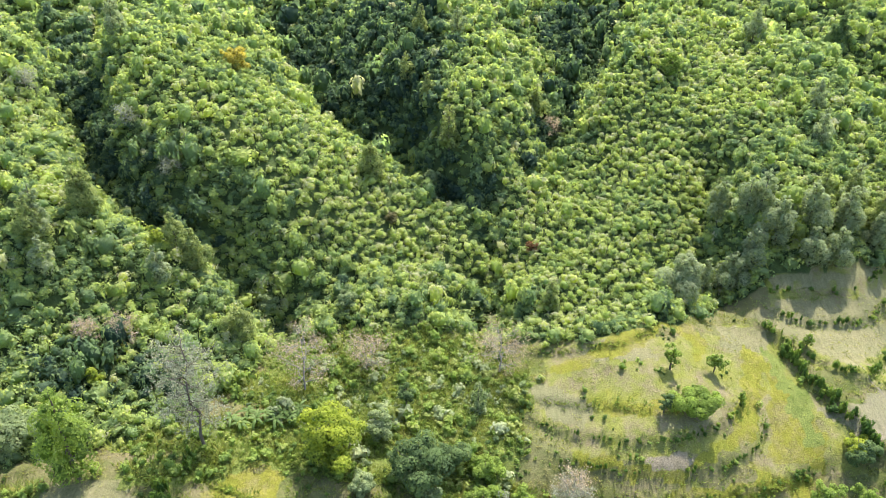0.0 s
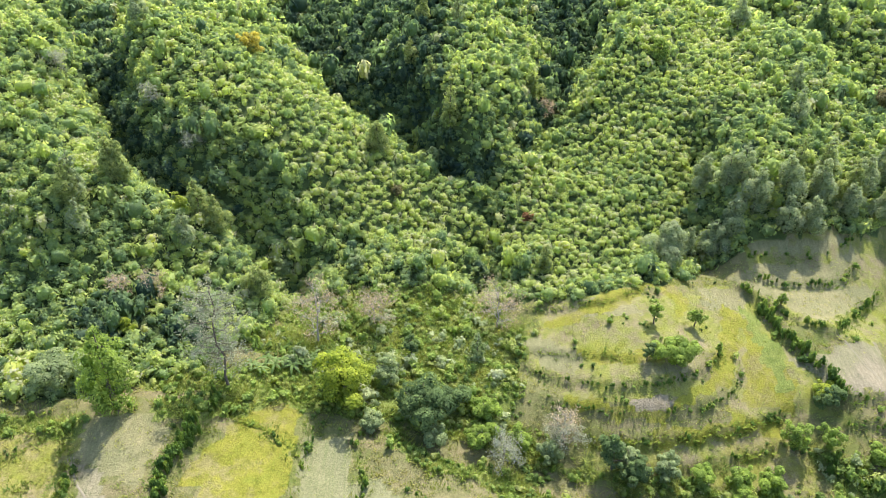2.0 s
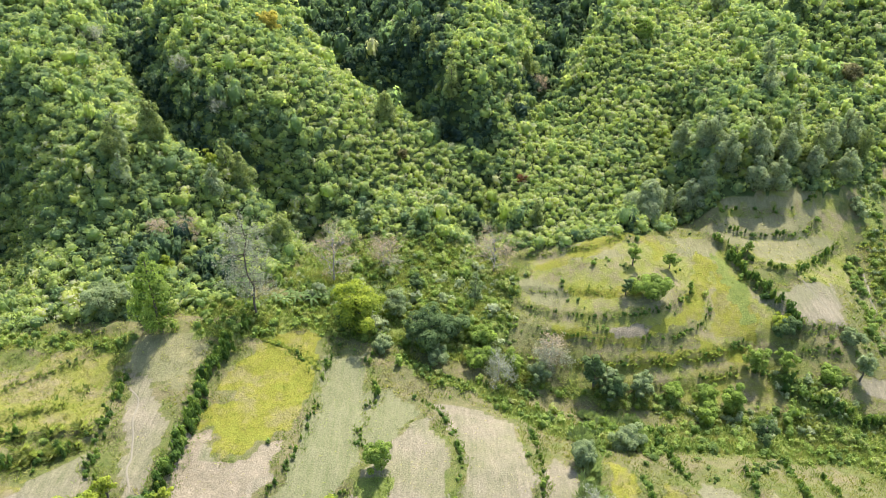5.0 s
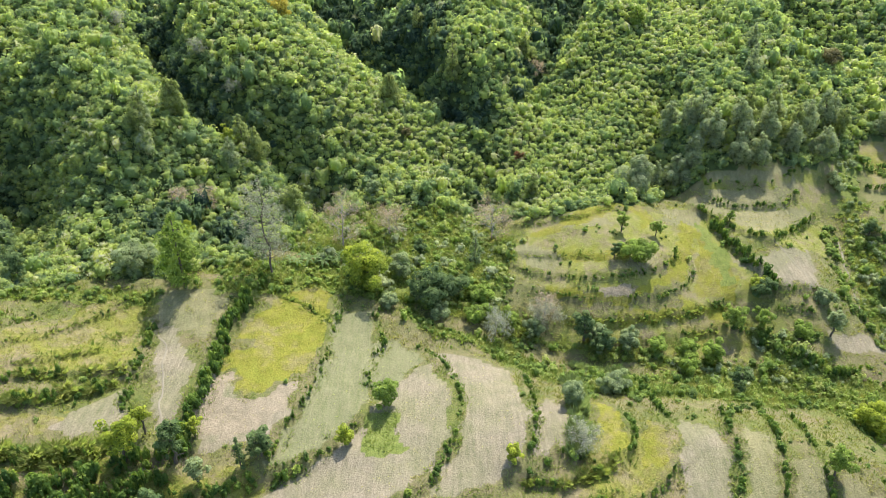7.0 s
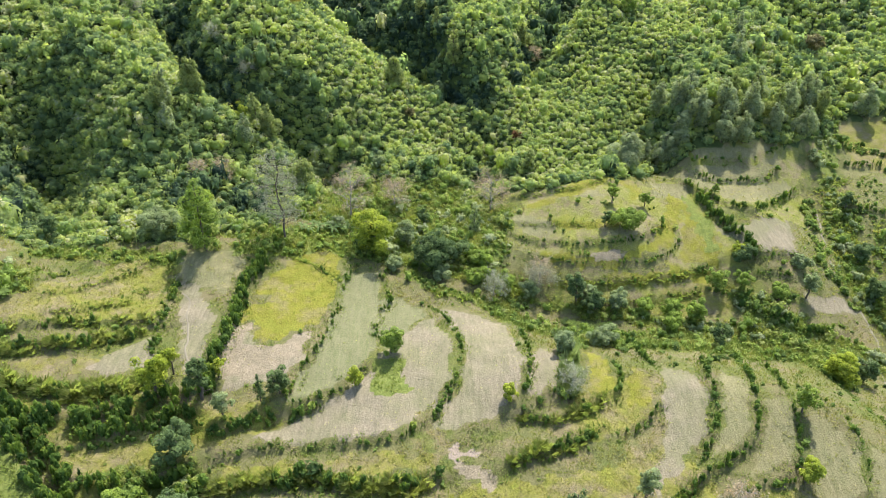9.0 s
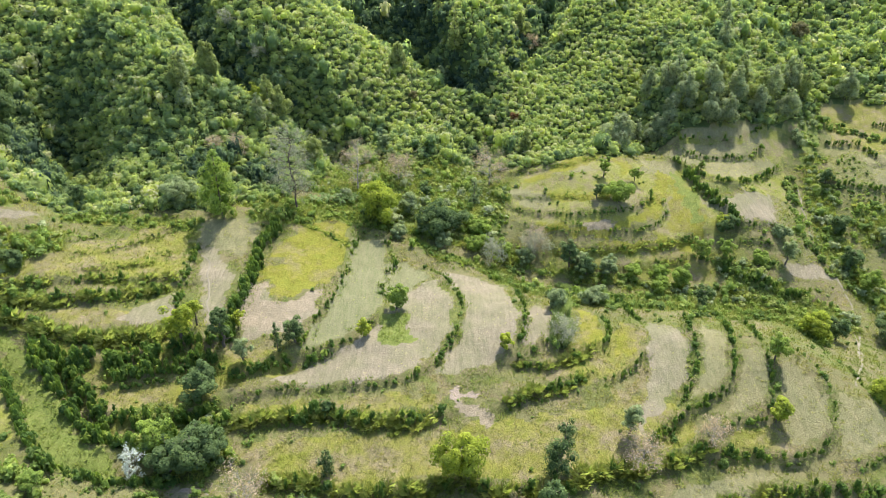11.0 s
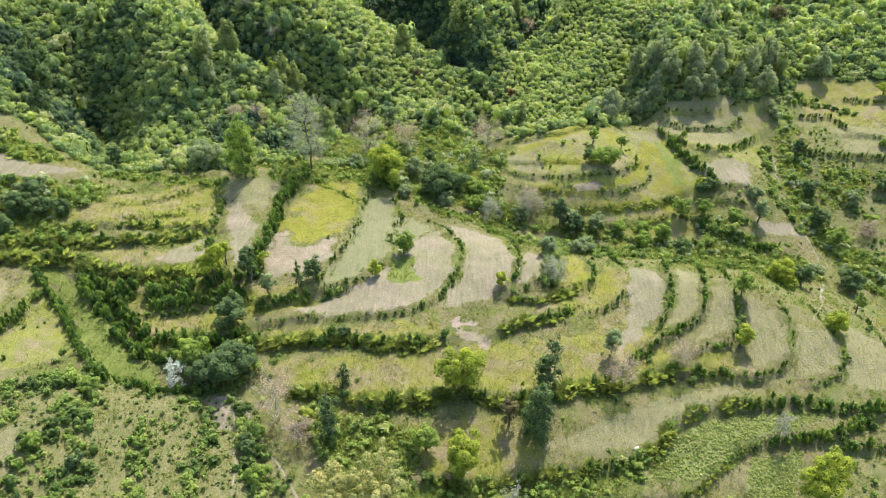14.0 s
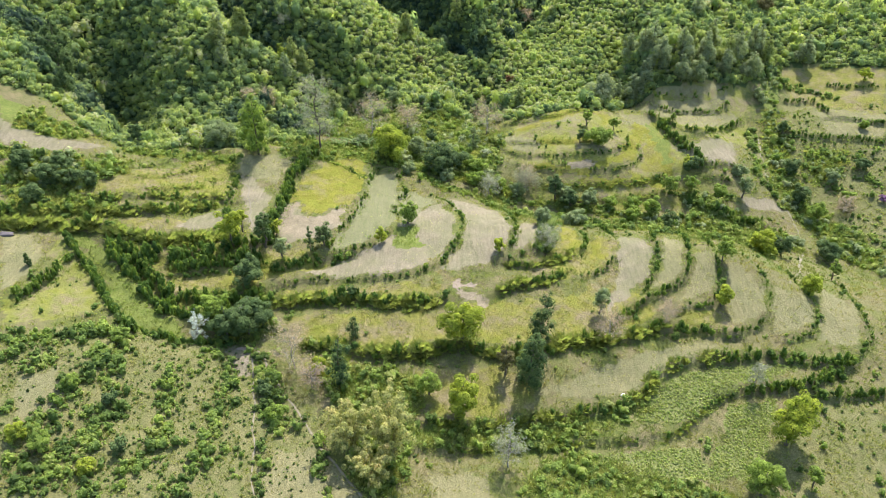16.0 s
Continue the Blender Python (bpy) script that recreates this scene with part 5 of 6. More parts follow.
def build_grass():
    r = RNG
    kinds = [tuft(r, 15, 1.0, 0.7, 0.12) for _ in range(10)]
    xy, lush = jittered(-100, 140, -34, 112, 0.8), jittered(-100, 140, -34, 108, 0.85)
    xy = np.concatenate([xy, lush[covered(lush[:, 0], lush[:, 1], "rank", 1.2) | covered(lush[:, 0], lush[:, 1], "thicket", 1.6)]])
    x, y = xy.T
    wood = wooded(x, y)
    cov = {k: covered(x, y, k) for k in ("dry", "weed", "lush", "meadow", "pale", "crop", "straw", "gold", "rank", "earth", "clay")}
    cov["rank"] |= covered(x, y, "thicket", 1.6)
    patch = wave_noise(x, y, 12, 61, 3)
    for k in ("dry", "straw", "pale"):
        cov[k] &= ~cov["lush"]
    bare = cov["dry"] | cov["straw"] | cov["pale"] | cov["earth"] | cov["clay"]
    edge = np.zeros(len(x), bool)
    for height, width, line in BANKS:
        q = thicken(line, 1.5)
        lo, hi = q[:, :2].min(0) - 2.5, q[:, :2].max(0) + 2.5
        m = np.flatnonzero((x > lo[0]) & (x < hi[0]) & (y > lo[1]) & (y < hi[1]))
        edge[m] |= np.sqrt(((xy[m, None] - q[None, :, :2]) ** 2).sum(2)).min(1) < 0.7 + 0.6 * width
    edge &= r.uniform(0, 1, len(x)) < 0.8
    chance = np.where(edge, 1.0, np.where(cov["straw"], 0.36 + 0.4 * patch, np.where(bare, 0.2 + 0.35 * patch, np.where(cov["gold"], 0.45, np.where(cov["meadow"], 0.5 + 0.5 * patch, np.where(cov["weed"], 0.8, 0.65 + 0.5 * patch))))))
    keep = ~wood & (r.uniform(0, 1, len(x)) < chance)
    tint = np.select([cov["lush"], cov["dry"], cov["straw"], cov["gold"], cov["weed"], cov["pale"], cov["crop"], cov["meadow"]], [0.26, 0.7, 0.55, 0.44, 0.6, 0.42, 0.3, 0.4], 0.45 + 0.3 * wave_noise(x, y, 25, 62, 3))
    tint = np.where(cov["weed"], tint - 0.08 + 0.3 * wave_noise(x, y, 6, 66, 3), tint)
    tint = np.where(cov["rank"], 0.32 + 0.24 * wave_noise(x, y, 7, 67, 2), tint)
    tint = np.where(edge, 0.14 + 0.2 * wave_noise(x, y, 30, 64, 2), tint)
    tint = np.clip(tint + r.normal(0, 0.08, len(x)), 0, 1)
    size = np.select([cov["straw"] & ~edge, bare & ~edge, edge, cov["rank"], cov["meadow"] | cov["gold"], cov["weed"]], [0.22, 0.13, 0.38, 0.6, 0.2, 0.28], 0.34) * r.uniform(0.6, 1.4, len(x))
    size *= np.where(~bare & (wave_noise(x, y, 8, 63, 2) > 0.35), 1.25, 1.0)
    mass = Mass()
    mass.scatter(kinds, xy[keep], size[keep] * 1.3, size[keep], tint[keep], 0.03)
    tagged(mass.made("grass", GRASS), "rough green, yellow and straw-coloured grass tufts on the terraces", "grass", kind="stuff")
    rows = [shrub_kind(r, 3, 16, 0.5, 1) for _ in range(5)]
    xy = jittered(15, 75, -34, 15, 0.58)
    x, y = xy.T
    xy = xy[covered(x, y, "crop", 0.3)]
    n = len(xy)
    mass = Mass()
    rad = r.uniform(0.22, 0.38, n)
    mass.scatter(rows, xy, rad, rad * 0.7, np.clip(r.normal(0.8, 0.1, n), 0, 1), 0.03)
    tagged(mass.made("crop_plants", SHRUB_LEAF), "bright green low leafy crop plants on a terrace plot", "crop", kind="stuff")


# ---- trees ----
def tubes(paths, sides=5):
    """Tapered tubes along paths of (place, radius) rows."""
    V, Q, n0 = [], [], 0
    for p in paths:
        p = np.asarray(p, float)
        k = len(p)
        d = unit(np.gradient(p[:, :3], axis=0))
        ref = np.where(np.abs(d[:, 2:3]) > 0.9, np.array([[1.0, 0, 0]]), np.array([[0, 0, 1.0]]))
        a = unit(np.cross(d, ref))
        b = np.cross(d, a)
        ang = np.arange(sides) * 2 * math.pi / sides
        ring = p[:, None, :3] + p[:, 3, None, None] * (a[:, None] * np.cos(ang)[None, :, None] + b[:, None] * np.sin(ang)[None, :, None])
        V.append(ring.reshape(-1, 3))
        i = np.arange(k - 1)[:, None] * sides + np.arange(sides)[None]
        j = np.arange(k - 1)[:, None] * sides + (np.arange(sides)[None] + 1) % sides
        Q.append((np.stack([i, j, j + sides, i + sides], -1) + n0).reshape(-1, 4))
        n0 += k * sides
    return np.concatenate(V), np.concatenate(Q)


def stem_path(r, start, end, r0, r1, k=5, sway=0.05):
    start, end = np.asarray(start, float), np.asarray(end, float)
    u = np.linspace(0, 1, k)[:, None]
    ln = np.linalg.norm(end - start)
    p = start + (end - start) * u + r.normal(0, sway * ln, (k, 3)) * (u * (1 - u) * 4) * np.array([1, 1, 0.3])
    return np.c_[p, r0 + (r1 - r0) * u[:, 0]]


def branches(r, top, height, reach, low, count, r0, fine=0, droop=0.0):
    """A trunk with limbs, and twigs if fine."""
    trunk = stem_path(r, (0, 0, -0.3), top, r0, r0 * 0.22, 7, 0.02)
    paths = [trunk]
    tips = []
    for i in range(count):
        u = low + (1 - low) * (i + r.uniform(0, 0.8)) / count
        q = trunk[0, :3] + (trunk[-1, :3] - trunk[0, :3]) * u
        q = np.array([np.interp(q[2], trunk[:, 2], trunk[:, 0]), np.interp(q[2], trunk[:, 2], trunk[:, 1]), q[2]])
        a = i * 2.4 + r.uniform(-0.5, 0.5)
        ln = reach * r.uniform(0.6, 1.05) * (1 - 0.5 * max(0, (u - 0.5)))
        e = q + np.array([math.cos(a) * ln, math.sin(a) * ln, ln * r.uniform(0.15, 0.8) - droop * ln])
        path = stem_path(r, q, e, r0 * 0.4 * (1.1 - 0.6 * u), r0 * 0.08, 4, 0.08)
        paths.append(path)
        tips.append(e)
        for _ in range(fine):
            b = path[r.randint(1, 4), :3]
            e2 = b + (e - q) * r.uniform(0.25, 0.6) + r.normal(0, 0.28 * ln, 3) + np.array([0, 0, 0.1 * ln])
            paths.append(stem_path(r, b, e2, max(0.022, r0 * 0.12), 0.014, 3, 0.1))
            tips.append(e2)
    return paths, np.array(tips)


LABELS = {
    ("round", "lime"): "bright lime-green broadleaf tree with a rounded crown", ("round", "mid"): "green broadleaf tree with a rounded leafy crown",
    ("round", "dark"): "dark green bushy tree with a dense rounded crown", ("round", "grey"): "grey-green bushy tree with a soft rounded crown",
    ("round", "brown"): "olive-brown bushy tree with a ragged crown", ("round", "amber"): "small tree with amber-yellow leaves on a wooded crest",
    ("round", "purple"): "low bush covered in purple-pink blossom on a dry terrace",
    ("round", "red"): "low bush with rust-red leaves among green woodland", ("column", "dark"): "dark green narrow upright tree beside a hedge",
    ("column", "lime"): "tall dense yellow-green tree at the head of a plot", ("column", "mid"): "tall dense fresh green tree at the head of a plot", ("column", "grey"): "grey-green narrow upright tree at a field edge",
    ("euca", "grey"): "tall grey-green pointed tree standing above the woodland", ("euca", "mid"): "tall green pointed tree standing above the woodland",
    ("euca", "dark"): "tall dark green pointed tree at the woodland edge", ("wispy", "grey"): "tall half-withered tree with a bare trunk and thin grey crown",
    ("bamboo", "straw"): "pale yellow-green feathery bamboo clump with arching culms", ("bare", "white"): "half-bare shrub with whitish withered foliage", ("bare", "pale"): "leafless pale grey shrubby tree with fine twigs",
    ("bare", "pink"): "half-bare tree with withered pinkish-brown foliage",
}


def plant(kind, tone, x, y, height, spread):
    r = np.random.RandomState(int(abs(x * 31 + y * 17 + height * 7) * 10) % 100000)
    root = new("bamboo_clump" if kind == "bamboo" else "tree")
    root.location = (x, y, float(ground_z(x, y)) - 0.05)
    group = {"euca": "tall trees in the woodland", "bare": "bare and withered trees"}.get(kind, "trees on the terraces")
    tagged(root, LABELS[(kind, tone)], "bamboo" if kind == "bamboo" else "tree", group)
    lean = r.normal(0, 0.03, 2) * height
    h, s = height, spread * (1.3 if kind == "euca" else 1)
    bark = PALE_BARK if kind == "bare" else BARK
    n_leaf, size = int(np.clip(450 * s ** 1.6, 560, 3800)), 0.15 + 0.022 * s
    if kind == "round":
        low = 0.16 if h > s * 2.6 else 0.06
        paths, _ = branches(r, (lean[0], lean[1], h * 0.8), h, s * 0.75, 0.25, 8, 0.035 * h)
        k = int(np.clip(30 + 6 * s, 34, 60))
        d = unit(r.normal(0, 1, (k, 3)))
        mid, half = h * (1 + low) / 2, h * (1 - low) / 2
        rad = np.minimum(r.uniform(0.14, 0.31, k) * s, half * 0.6)
        fill = r.uniform(0.3, 1.0, (k, 1))
        bulge = 1 + 0.2 * np.sin(2 * np.arctan2(d[:, 1], d[:, 0]) + r.uniform(0, 6)) + 0.14 * np.sin(5 * d[:, 2] + r.uniform(0, 6))
        c = d * fill * bulge[:, None] * np.array([s, s, half]) * 0.86 + np.array([lean[0] * 0.7, lean[1] * 0.7, mid])
        c[:, 2] = np.minimum(c[:, 2], h - rad * 0.7)
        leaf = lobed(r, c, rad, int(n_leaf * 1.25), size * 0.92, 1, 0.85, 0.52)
    elif kind in ("column", "euca"):
        low = 0.06 if kind == "column" else 0.16
        paths, _ = branches(r, (lean[0], lean[1], h * 0.96), h, s * 0.6, 0.25, 11, 0.02 * h)
        k = 30
        u = np.clip((np.arange(k) + r.uniform(-0.6, 1.4, k)) / k, 0, 1)
        prof = np.maximum(np.sin(math.pi * np.clip(0.3 + 0.62 * u, 0, 1)) ** 0.8, 0.2) if kind == "column" else (1.08 - 0.86 * u ** 1.15) * np.clip(0.45 + 2.6 * u, 0, 1)
        prof = prof * (1 + 0.22 * np.sin(u * 17 + r.uniform(0, 6)))
        a = np.arange(k) * 2.4 + r.uniform(-0.7, 0.7, k)
        rad = np.clip(0.36 * s * prof * r.uniform(0.6, 1.35, k), 0.2, None)
        off = s * prof * r.uniform(0.2, 0.82, k)
        c = np.c_[np.cos(a) * off + lean[0] * u, np.sin(a) * off + lean[1] * u, h * (low + (0.98 - low) * u) - rad * 0.3]
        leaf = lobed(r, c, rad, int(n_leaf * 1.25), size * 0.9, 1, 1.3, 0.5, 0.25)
    elif kind == "wispy":
        paths, tips = branches(r, (lean[0], lean[1], h), h, s * 0.95, 0.2, 34, 0.014 * h, 4, 0.2)
        run = np.concatenate([b[1:, :3] + r.normal(0, 0.1, (len(b) - 1, 3)) for b in paths[1:]])
        n = 6500
        p = run[r.randint(0, len(run), n)] + r.normal(0, 0.3, (n, 3)) - np.array([0, 0, 1.0]) * r.exponential(0.3, (n, 1))
        lv, lt = leaves_at(r, p, r.normal(0, 1, (n, 3)), 0.11, 3.0)
        leaf = lv, lt, r.uniform(-0.3, 0.4, n).repeat(3)
    elif kind == "bare":
        paths, tips = branches(r, (lean[0], lean[1], h * 0.9), h, s * 0.9, 0.18, 16, 0.016 * h + 0.02, 7)
        n = int((620 if tone == "pink" else 900) * s)
        p = tips[r.randint(0, len(tips), n)] + r.normal(0, 0.13 * s, (n, 3))
        lv, lt = leaves_at(r, p, r.normal(0, 1, (n, 3)), 0.12, 2.0)
        leaf = lv, lt, r.uniform(-0.2, 0.4, n).repeat(3)
    else:
        paths, tips, big = [], [], []
        for _ in range(46):
            a, q = r.uniform(0, 2 * math.pi), s * 0.3 * math.sqrt(r.uniform(0, 1))
            st = np.array([q * math.cos(a), q * math.sin(a), -0.2])
            hh, out = h * r.uniform(0.45, 1.0), s * r.uniform(0.15, 1.1)
            u = np.linspace(0, 1, 7)[:, None]
            p = st + np.c_[math.cos(a) * out * u ** 2.2, math.sin(a) * out * u ** 2.2, hh * (u - 0.24 * u ** 4)]
            paths.append(np.c_[p, 0.06 - 0.045 * u[:, 0]])
            for w, g in ((1.0, 0.11), (0.85, 0.15), (0.68, 0.16), (0.5, 0.13)):
                tips.append([np.interp(w, u[:, 0], p[:, i]) for i in range(3)])
                big.append(s * g * r.uniform(0.7, 1.2))
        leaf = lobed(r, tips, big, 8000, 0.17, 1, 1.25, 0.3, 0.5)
        bark = CULM
    for stem in ([[p] for p in paths] if kind == "bamboo" else [paths]):
        name = "culm" if kind == "bamboo" else "trunk"
        v, q = tubes(stem)
        new(name, mesh_from(name, v, q, None, bark)).parent = root
    v, t, off = leaf
    v = v.copy()
    v[:, 2] = np.maximum(v[:, 2], 0.05)
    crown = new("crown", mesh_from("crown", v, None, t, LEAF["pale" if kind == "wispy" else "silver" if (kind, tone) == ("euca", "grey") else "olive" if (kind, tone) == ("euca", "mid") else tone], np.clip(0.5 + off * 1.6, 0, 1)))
    crown.parent = root
    return root


def banana(x, y, size):
    r = np.random.RandomState(int(abs(x * 31 + y * 17) * 10) % 100000)
    root = new("banana_plant")
    root.location = (x, y, float(ground_z(x, y)) - 0.05)
    tagged(root, "banana plant with broad arching pale green leaves", "banana plant", "banana plants")
    v, q = tubes([stem_path(r, (0, 0, -0.2), (0.1, 0, size * 0.5), 0.16, 0.09, 4)], 7)
    stem = new("stem", mesh_from("stem", v, q, None, BANANA_LEAF, np.full(len(v), 0.3)))
    stem.parent = root
    for i in range(7):
        a = i * 2.4 + r.uniform(-0.3, 0.3)
        ln = size * r.uniform(0.5, 0.72)
        u = np.linspace(0, 1, 7)
        rise = r.uniform(0.35, 0.75)
        mid = np.c_[np.cos(a) * ln * u, np.sin(a) * ln * u, size * 0.45 + ln * (rise * u - 0.75 * u ** 2.2)]
        wide = 0.21 * np.sin(math.pi * np.clip(u * 0.95 + 0.05, 0, 1)) ** 0.6 + 0.02
        sd = np.array([-math.sin(a), math.cos(a), 0])
        lv = np.concatenate([mid - sd * wide[:, None] - [0, 0, 0.08], mid, mid + sd * wide[:, None] - [0, 0, 0.08]])
        k = np.arange(6)
        lq = np.concatenate([np.stack([k, k + 7, k + 8, k + 1], -1), np.stack([k + 7, k + 14, k + 15, k + 8], -1)])
        part = new("leaf", mesh_from("leaf", lv, lq, None, BANANA_LEAF, np.full(len(lv), r.uniform(0.2, 1.0))))
        part.parent = root


def footpath(line, width=0.45):
    """A trodden strip that follows the ground."""
    p = thicken(np.array(line, float), 0.5)
    p = p + np.c_[wave_noise(p[:, 0], p[:, 1], 9, 71, 2), wave_noise(p[:, 0], p[:, 1], 9, 72, 2)] * 0.3
    d = unit(np.gradient(p, axis=0))
    sd = np.c_[-d[:, 1], d[:, 0]] * width * 0.5 * (1 + 0.35 * wave_noise(p[:, 0], p[:, 1], 3, 73, 2))[:, None]
    rows = [p - sd, p, p + sd]
    v = np.concatenate([np.c_[q, ground_z(q[:, 0], q[:, 1]) + lift] for q, lift in zip(rows, (0.02, 0.06, 0.02))])
    n = len(p)
    k = np.arange(n - 1)
    q = np.concatenate([np.stack([k + n, k, k + 1, k + n + 1], -1), np.stack([k + 2 * n, k + n, k + n + 1, k + 2 * n + 1], -1)])
    tagged(new("footpath", mesh_from("footpath", v, q, None, PATH_EARTH)), "narrow trodden earth footpath through the grass", "path", kind="structure")


def mound(name, label, category, x, y, length, width, height, material, turn, seed):
    """A low uneven heap, sunk a little into the ground."""
    r = np.random.RandomState(seed)
    v, f = ICO[3]
    bump = 1 + 0.13 * np.sin(4 * v[:, 0] + r.uniform(0, 6)) + 0.1 * np.sin(6 * v[:, 1] + 3 * v[:, 2] + r.uniform(0, 6)) + r.normal(0, 0.03, len(v))
    w = v * bump[:, None] * np.array([length / 2, width / 2, height])
    ob = new(name, mesh_from(name, w, None, f, material))
    ob.location = (x, y, float(ground_z(x, y)) - 0.1 * height)
    ob.rotation_euler = (0, 0, turn)
    tagged(ob, label, category)


build_wood()
build_thicket()
build_hedges()
build_grass()
for bx, by, bs in ((-40.6, 108.6, 3.0), (-31.7, 79.7, 2.6), (-30.3, 78.9, 2.9), (-29.6, 81.5, 2.8), (-28.1, 80.1, 3.1), (-27.1, 81.5, 2.7), (-25.4, 80.5, 3.0), (-24.7, 82.3, 2.8), (-23.4, 81.7, 2.6), (-22.3, 83.2, 3.0)):
    banana(bx, by, bs)
footpath([(-37.7, 4.2), (-33.9, 0.2), (-30.2, -6.2), (-27.2, -9.7), (-24.1, -14.5), (-19, -21.2), (-14.1, -27)], 0.34)
footpath([(-36.2, 0.2), (-33.5, -10.6), (-31.5, -20.4), (-29.9, -28.8)], 0.26)
footpath([(69.3, 93.4), (71.9, 87.9), (74.2, 81.8)], 0.25)
footpath([(-51.6, 57.9), (-47.4, 51.2), (-43.1, 34.6)], 0.28)
footpath([(84.3, 52.3), (80.7, 42.1), (70.7, 27.4)], 0.3)
footpath([(89.1, 99.5), (87.2, 89.2), (85.2, 76.4), (88.1, 70.7), (88.2, 62.4), (85.7, 52.6), (79.4, 41.4)], 0.4)
mound("soil_heap", "heap of dark greyish dug soil lying in a pale field", "soil heap", -88, 23, 2.6, 1.8, 0.6, HEAP_SOIL, 0.2, 3)
mound("rock", "small whitish bare rock lying in dry grass", "rock", 29.9, -2.8, 1.2, 0.5, 0.25, PALE_ROCK, 0.5, 5)
plant("round", "purple", 112.9, 71, 2.2, 1.3)
plant("round", "dark", -92.1, 42.1, 5.6, 3.2)
plant("round", "dark", -86, 39.1, 5, 3)
plant("round", "dark", -81.3, 39.6, 4.6, 2.6)
plant("round", "dark", -86.7, 32.8, 4.2, 2.8)
plant("round", "dark", -84.9, 43.4, 5.4, 2.6)
plant("round", "dark", -78.2, 40.8, 3.4, 2)
plant("euca", "dark", -109.4, 101.5, 13, 4)
plant("round", "lime", 1.5, 5.6, 8.8, 3.8)
plant("round", "lime", 1.1, -9.2, 8.8, 3.5)
plant("round", "lime", 56.7, -10.8, 10.7, 4.4)
plant("round", "lime", 53.0, 18.3, 5.5, 2.2)
plant("round", "mid", 55.9, 29.2, 5.9, 2.2)
plant("round", "lime", 72.2, 47.9, 6.2, 3.0)
plant("round", "dark", 77.9, 48.0, 5.9, 2.5)
plant("round", "dark", 90.8, 50.5, 5.3, 3.4)
plant("round", "lime", 74.4, 25.6, 5.7, 2.7)
plant("round", "mid", 86.2, 38.9, 5.7, 1.6)
plant("round", "mid", -10.2, 41.6, 6.0, 2.5)
plant("round", "lime", -15.5, 33.5, 4.0, 1.6)
plant("round", "lime", 9.4, 30.8, 3.3, 1.6)
plant("round", "lime", -45.8, 28.1, 8.6, 2.7)
plant("round", "lime", -44.6, 33.0, 6.2, 1.6)
plant("round", "lime", -37.6, 33.2, 4.6, 1.3)
plant("round", "dark", -27.1, 29.9, 5.4, 2.2)
plant("round", "dark", -38.7, 28.0, 8.4, 2.3)
plant("round", "grey", -34.8, 25.0, 5.9, 1.8)
plant("column", "dark", -29.6, 28.0, 6.1, 0.9)
plant("column", "dark", -18.7, 5.9, 5.1, 1.2)
plant("column", "dark", -19.9, -5.2, 11.3, 2.0)
plant("column", "dark", 15.7, 7.0, 10.5, 2.5)
plant("column", "dark", 13.2, -2.2, 11.0, 3.3)
plant("round", "brown", 9.0, -0.5, 7.0, 1.8)
plant("round", "grey", 28.2, 14.7, 6.4, 2.2)
plant("bamboo", "straw", -16.7, -17.5, 12.1, 3.9)
plant("bamboo", "straw", -10.4, -18.4, 15.0, 4.1)
plant("bamboo", "straw", -12.6, -23.7, 8.6, 3.4)
plant("bare", "pale", 8.5, -18.0, 8.7, 2.1)
plant("round", "mid", 49.1, -20.7, 7.0, 3.3)
plant("round", "mid", 58.4, -18.6, 5.0, 1.5)
plant("bare", "pale", 54.4, 0.3, 6.3, 1.2)
plant("bare", "white", -46.5, 3.9, 6.4, 1.3)
plant("round", "dark", -41.9, 5.8, 7.1, 3.4)
plant("round", "dark", -38.0, 6.6, 8.3, 3.9)
plant("round", "mid", -44.5, 8.4, 6.1, 2.7)
plant("round", "dark", -35.7, 8.1, 6.0, 2.6)
plant("round", "mid", -4.5, -5.9, 5.6, 2.3)
plant("round", "dark", -40.2, 18.4, 5.7, 3.4)
plant("column", "dark", -80.3, 15.3, 2.8, 0.5)
plant("round", "lime", -92.2, 43.6, 1.6, 1.5)
plant("bare", "pink", -28.4, -1.3, 8.9, 3.2)
plant("bare", "pink", -24.7, -5.7, 4.9, 2.1)
plant("bare", "pink", 29.0, 8.9, 6.3, 2.7)
plant("bare", "pink", 41.0, 13.7, 4.4, 2.2)
plant("round", "lime", -24.4, -2.1, 2.9, 2.0)
plant("wispy", "grey", -34.2, 74.4, 18.4, 4.1)
plant("column", "mid", -48.1, 66.4, 15.7, 3.8)
plant("round", "lime", -15.6, 74.3, 10.5, 5.3)
plant("round", "dark", -3.2, 72.0, 7.5, 5.0)
plant("round", "grey", -58.4, 71.0, 6.1, 4.1)
plant("bare", "pink", -22.3, 88.4, 11.0, 3.7)
plant("bare", "pink", -12.9, 93.6, 6.3, 3.2)
plant("bare", "pink", 9.7, 95.6, 9.2, 3.9)
plant("column", "grey", 5.6, 86.0, 6.8, 1.5)
plant("round", "dark", -5.9, 86.5, 4.8, 1.6)
plant("round", "grey", -11.5, 70.3, 2.9, 2.3)
plant("round", "mid", 37.1, 91.3, 5.4, 1.6)
plant("round", "mid", 44.9, 92.7, 4.1, 1.5)
plant("round", "mid", 39.1, 82.4, 4.9, 3.8)
plant("round", "dark", 33.9, 82.5, 4.0, 1.3)
plant("round", "mid", 47.7, 87.0, 3.1, 0.7)
plant("round", "lime", 63.3, 79.1, 3.0, 2.3)
plant("round", "mid", 62.0, 71.6, 5.2, 2.1)
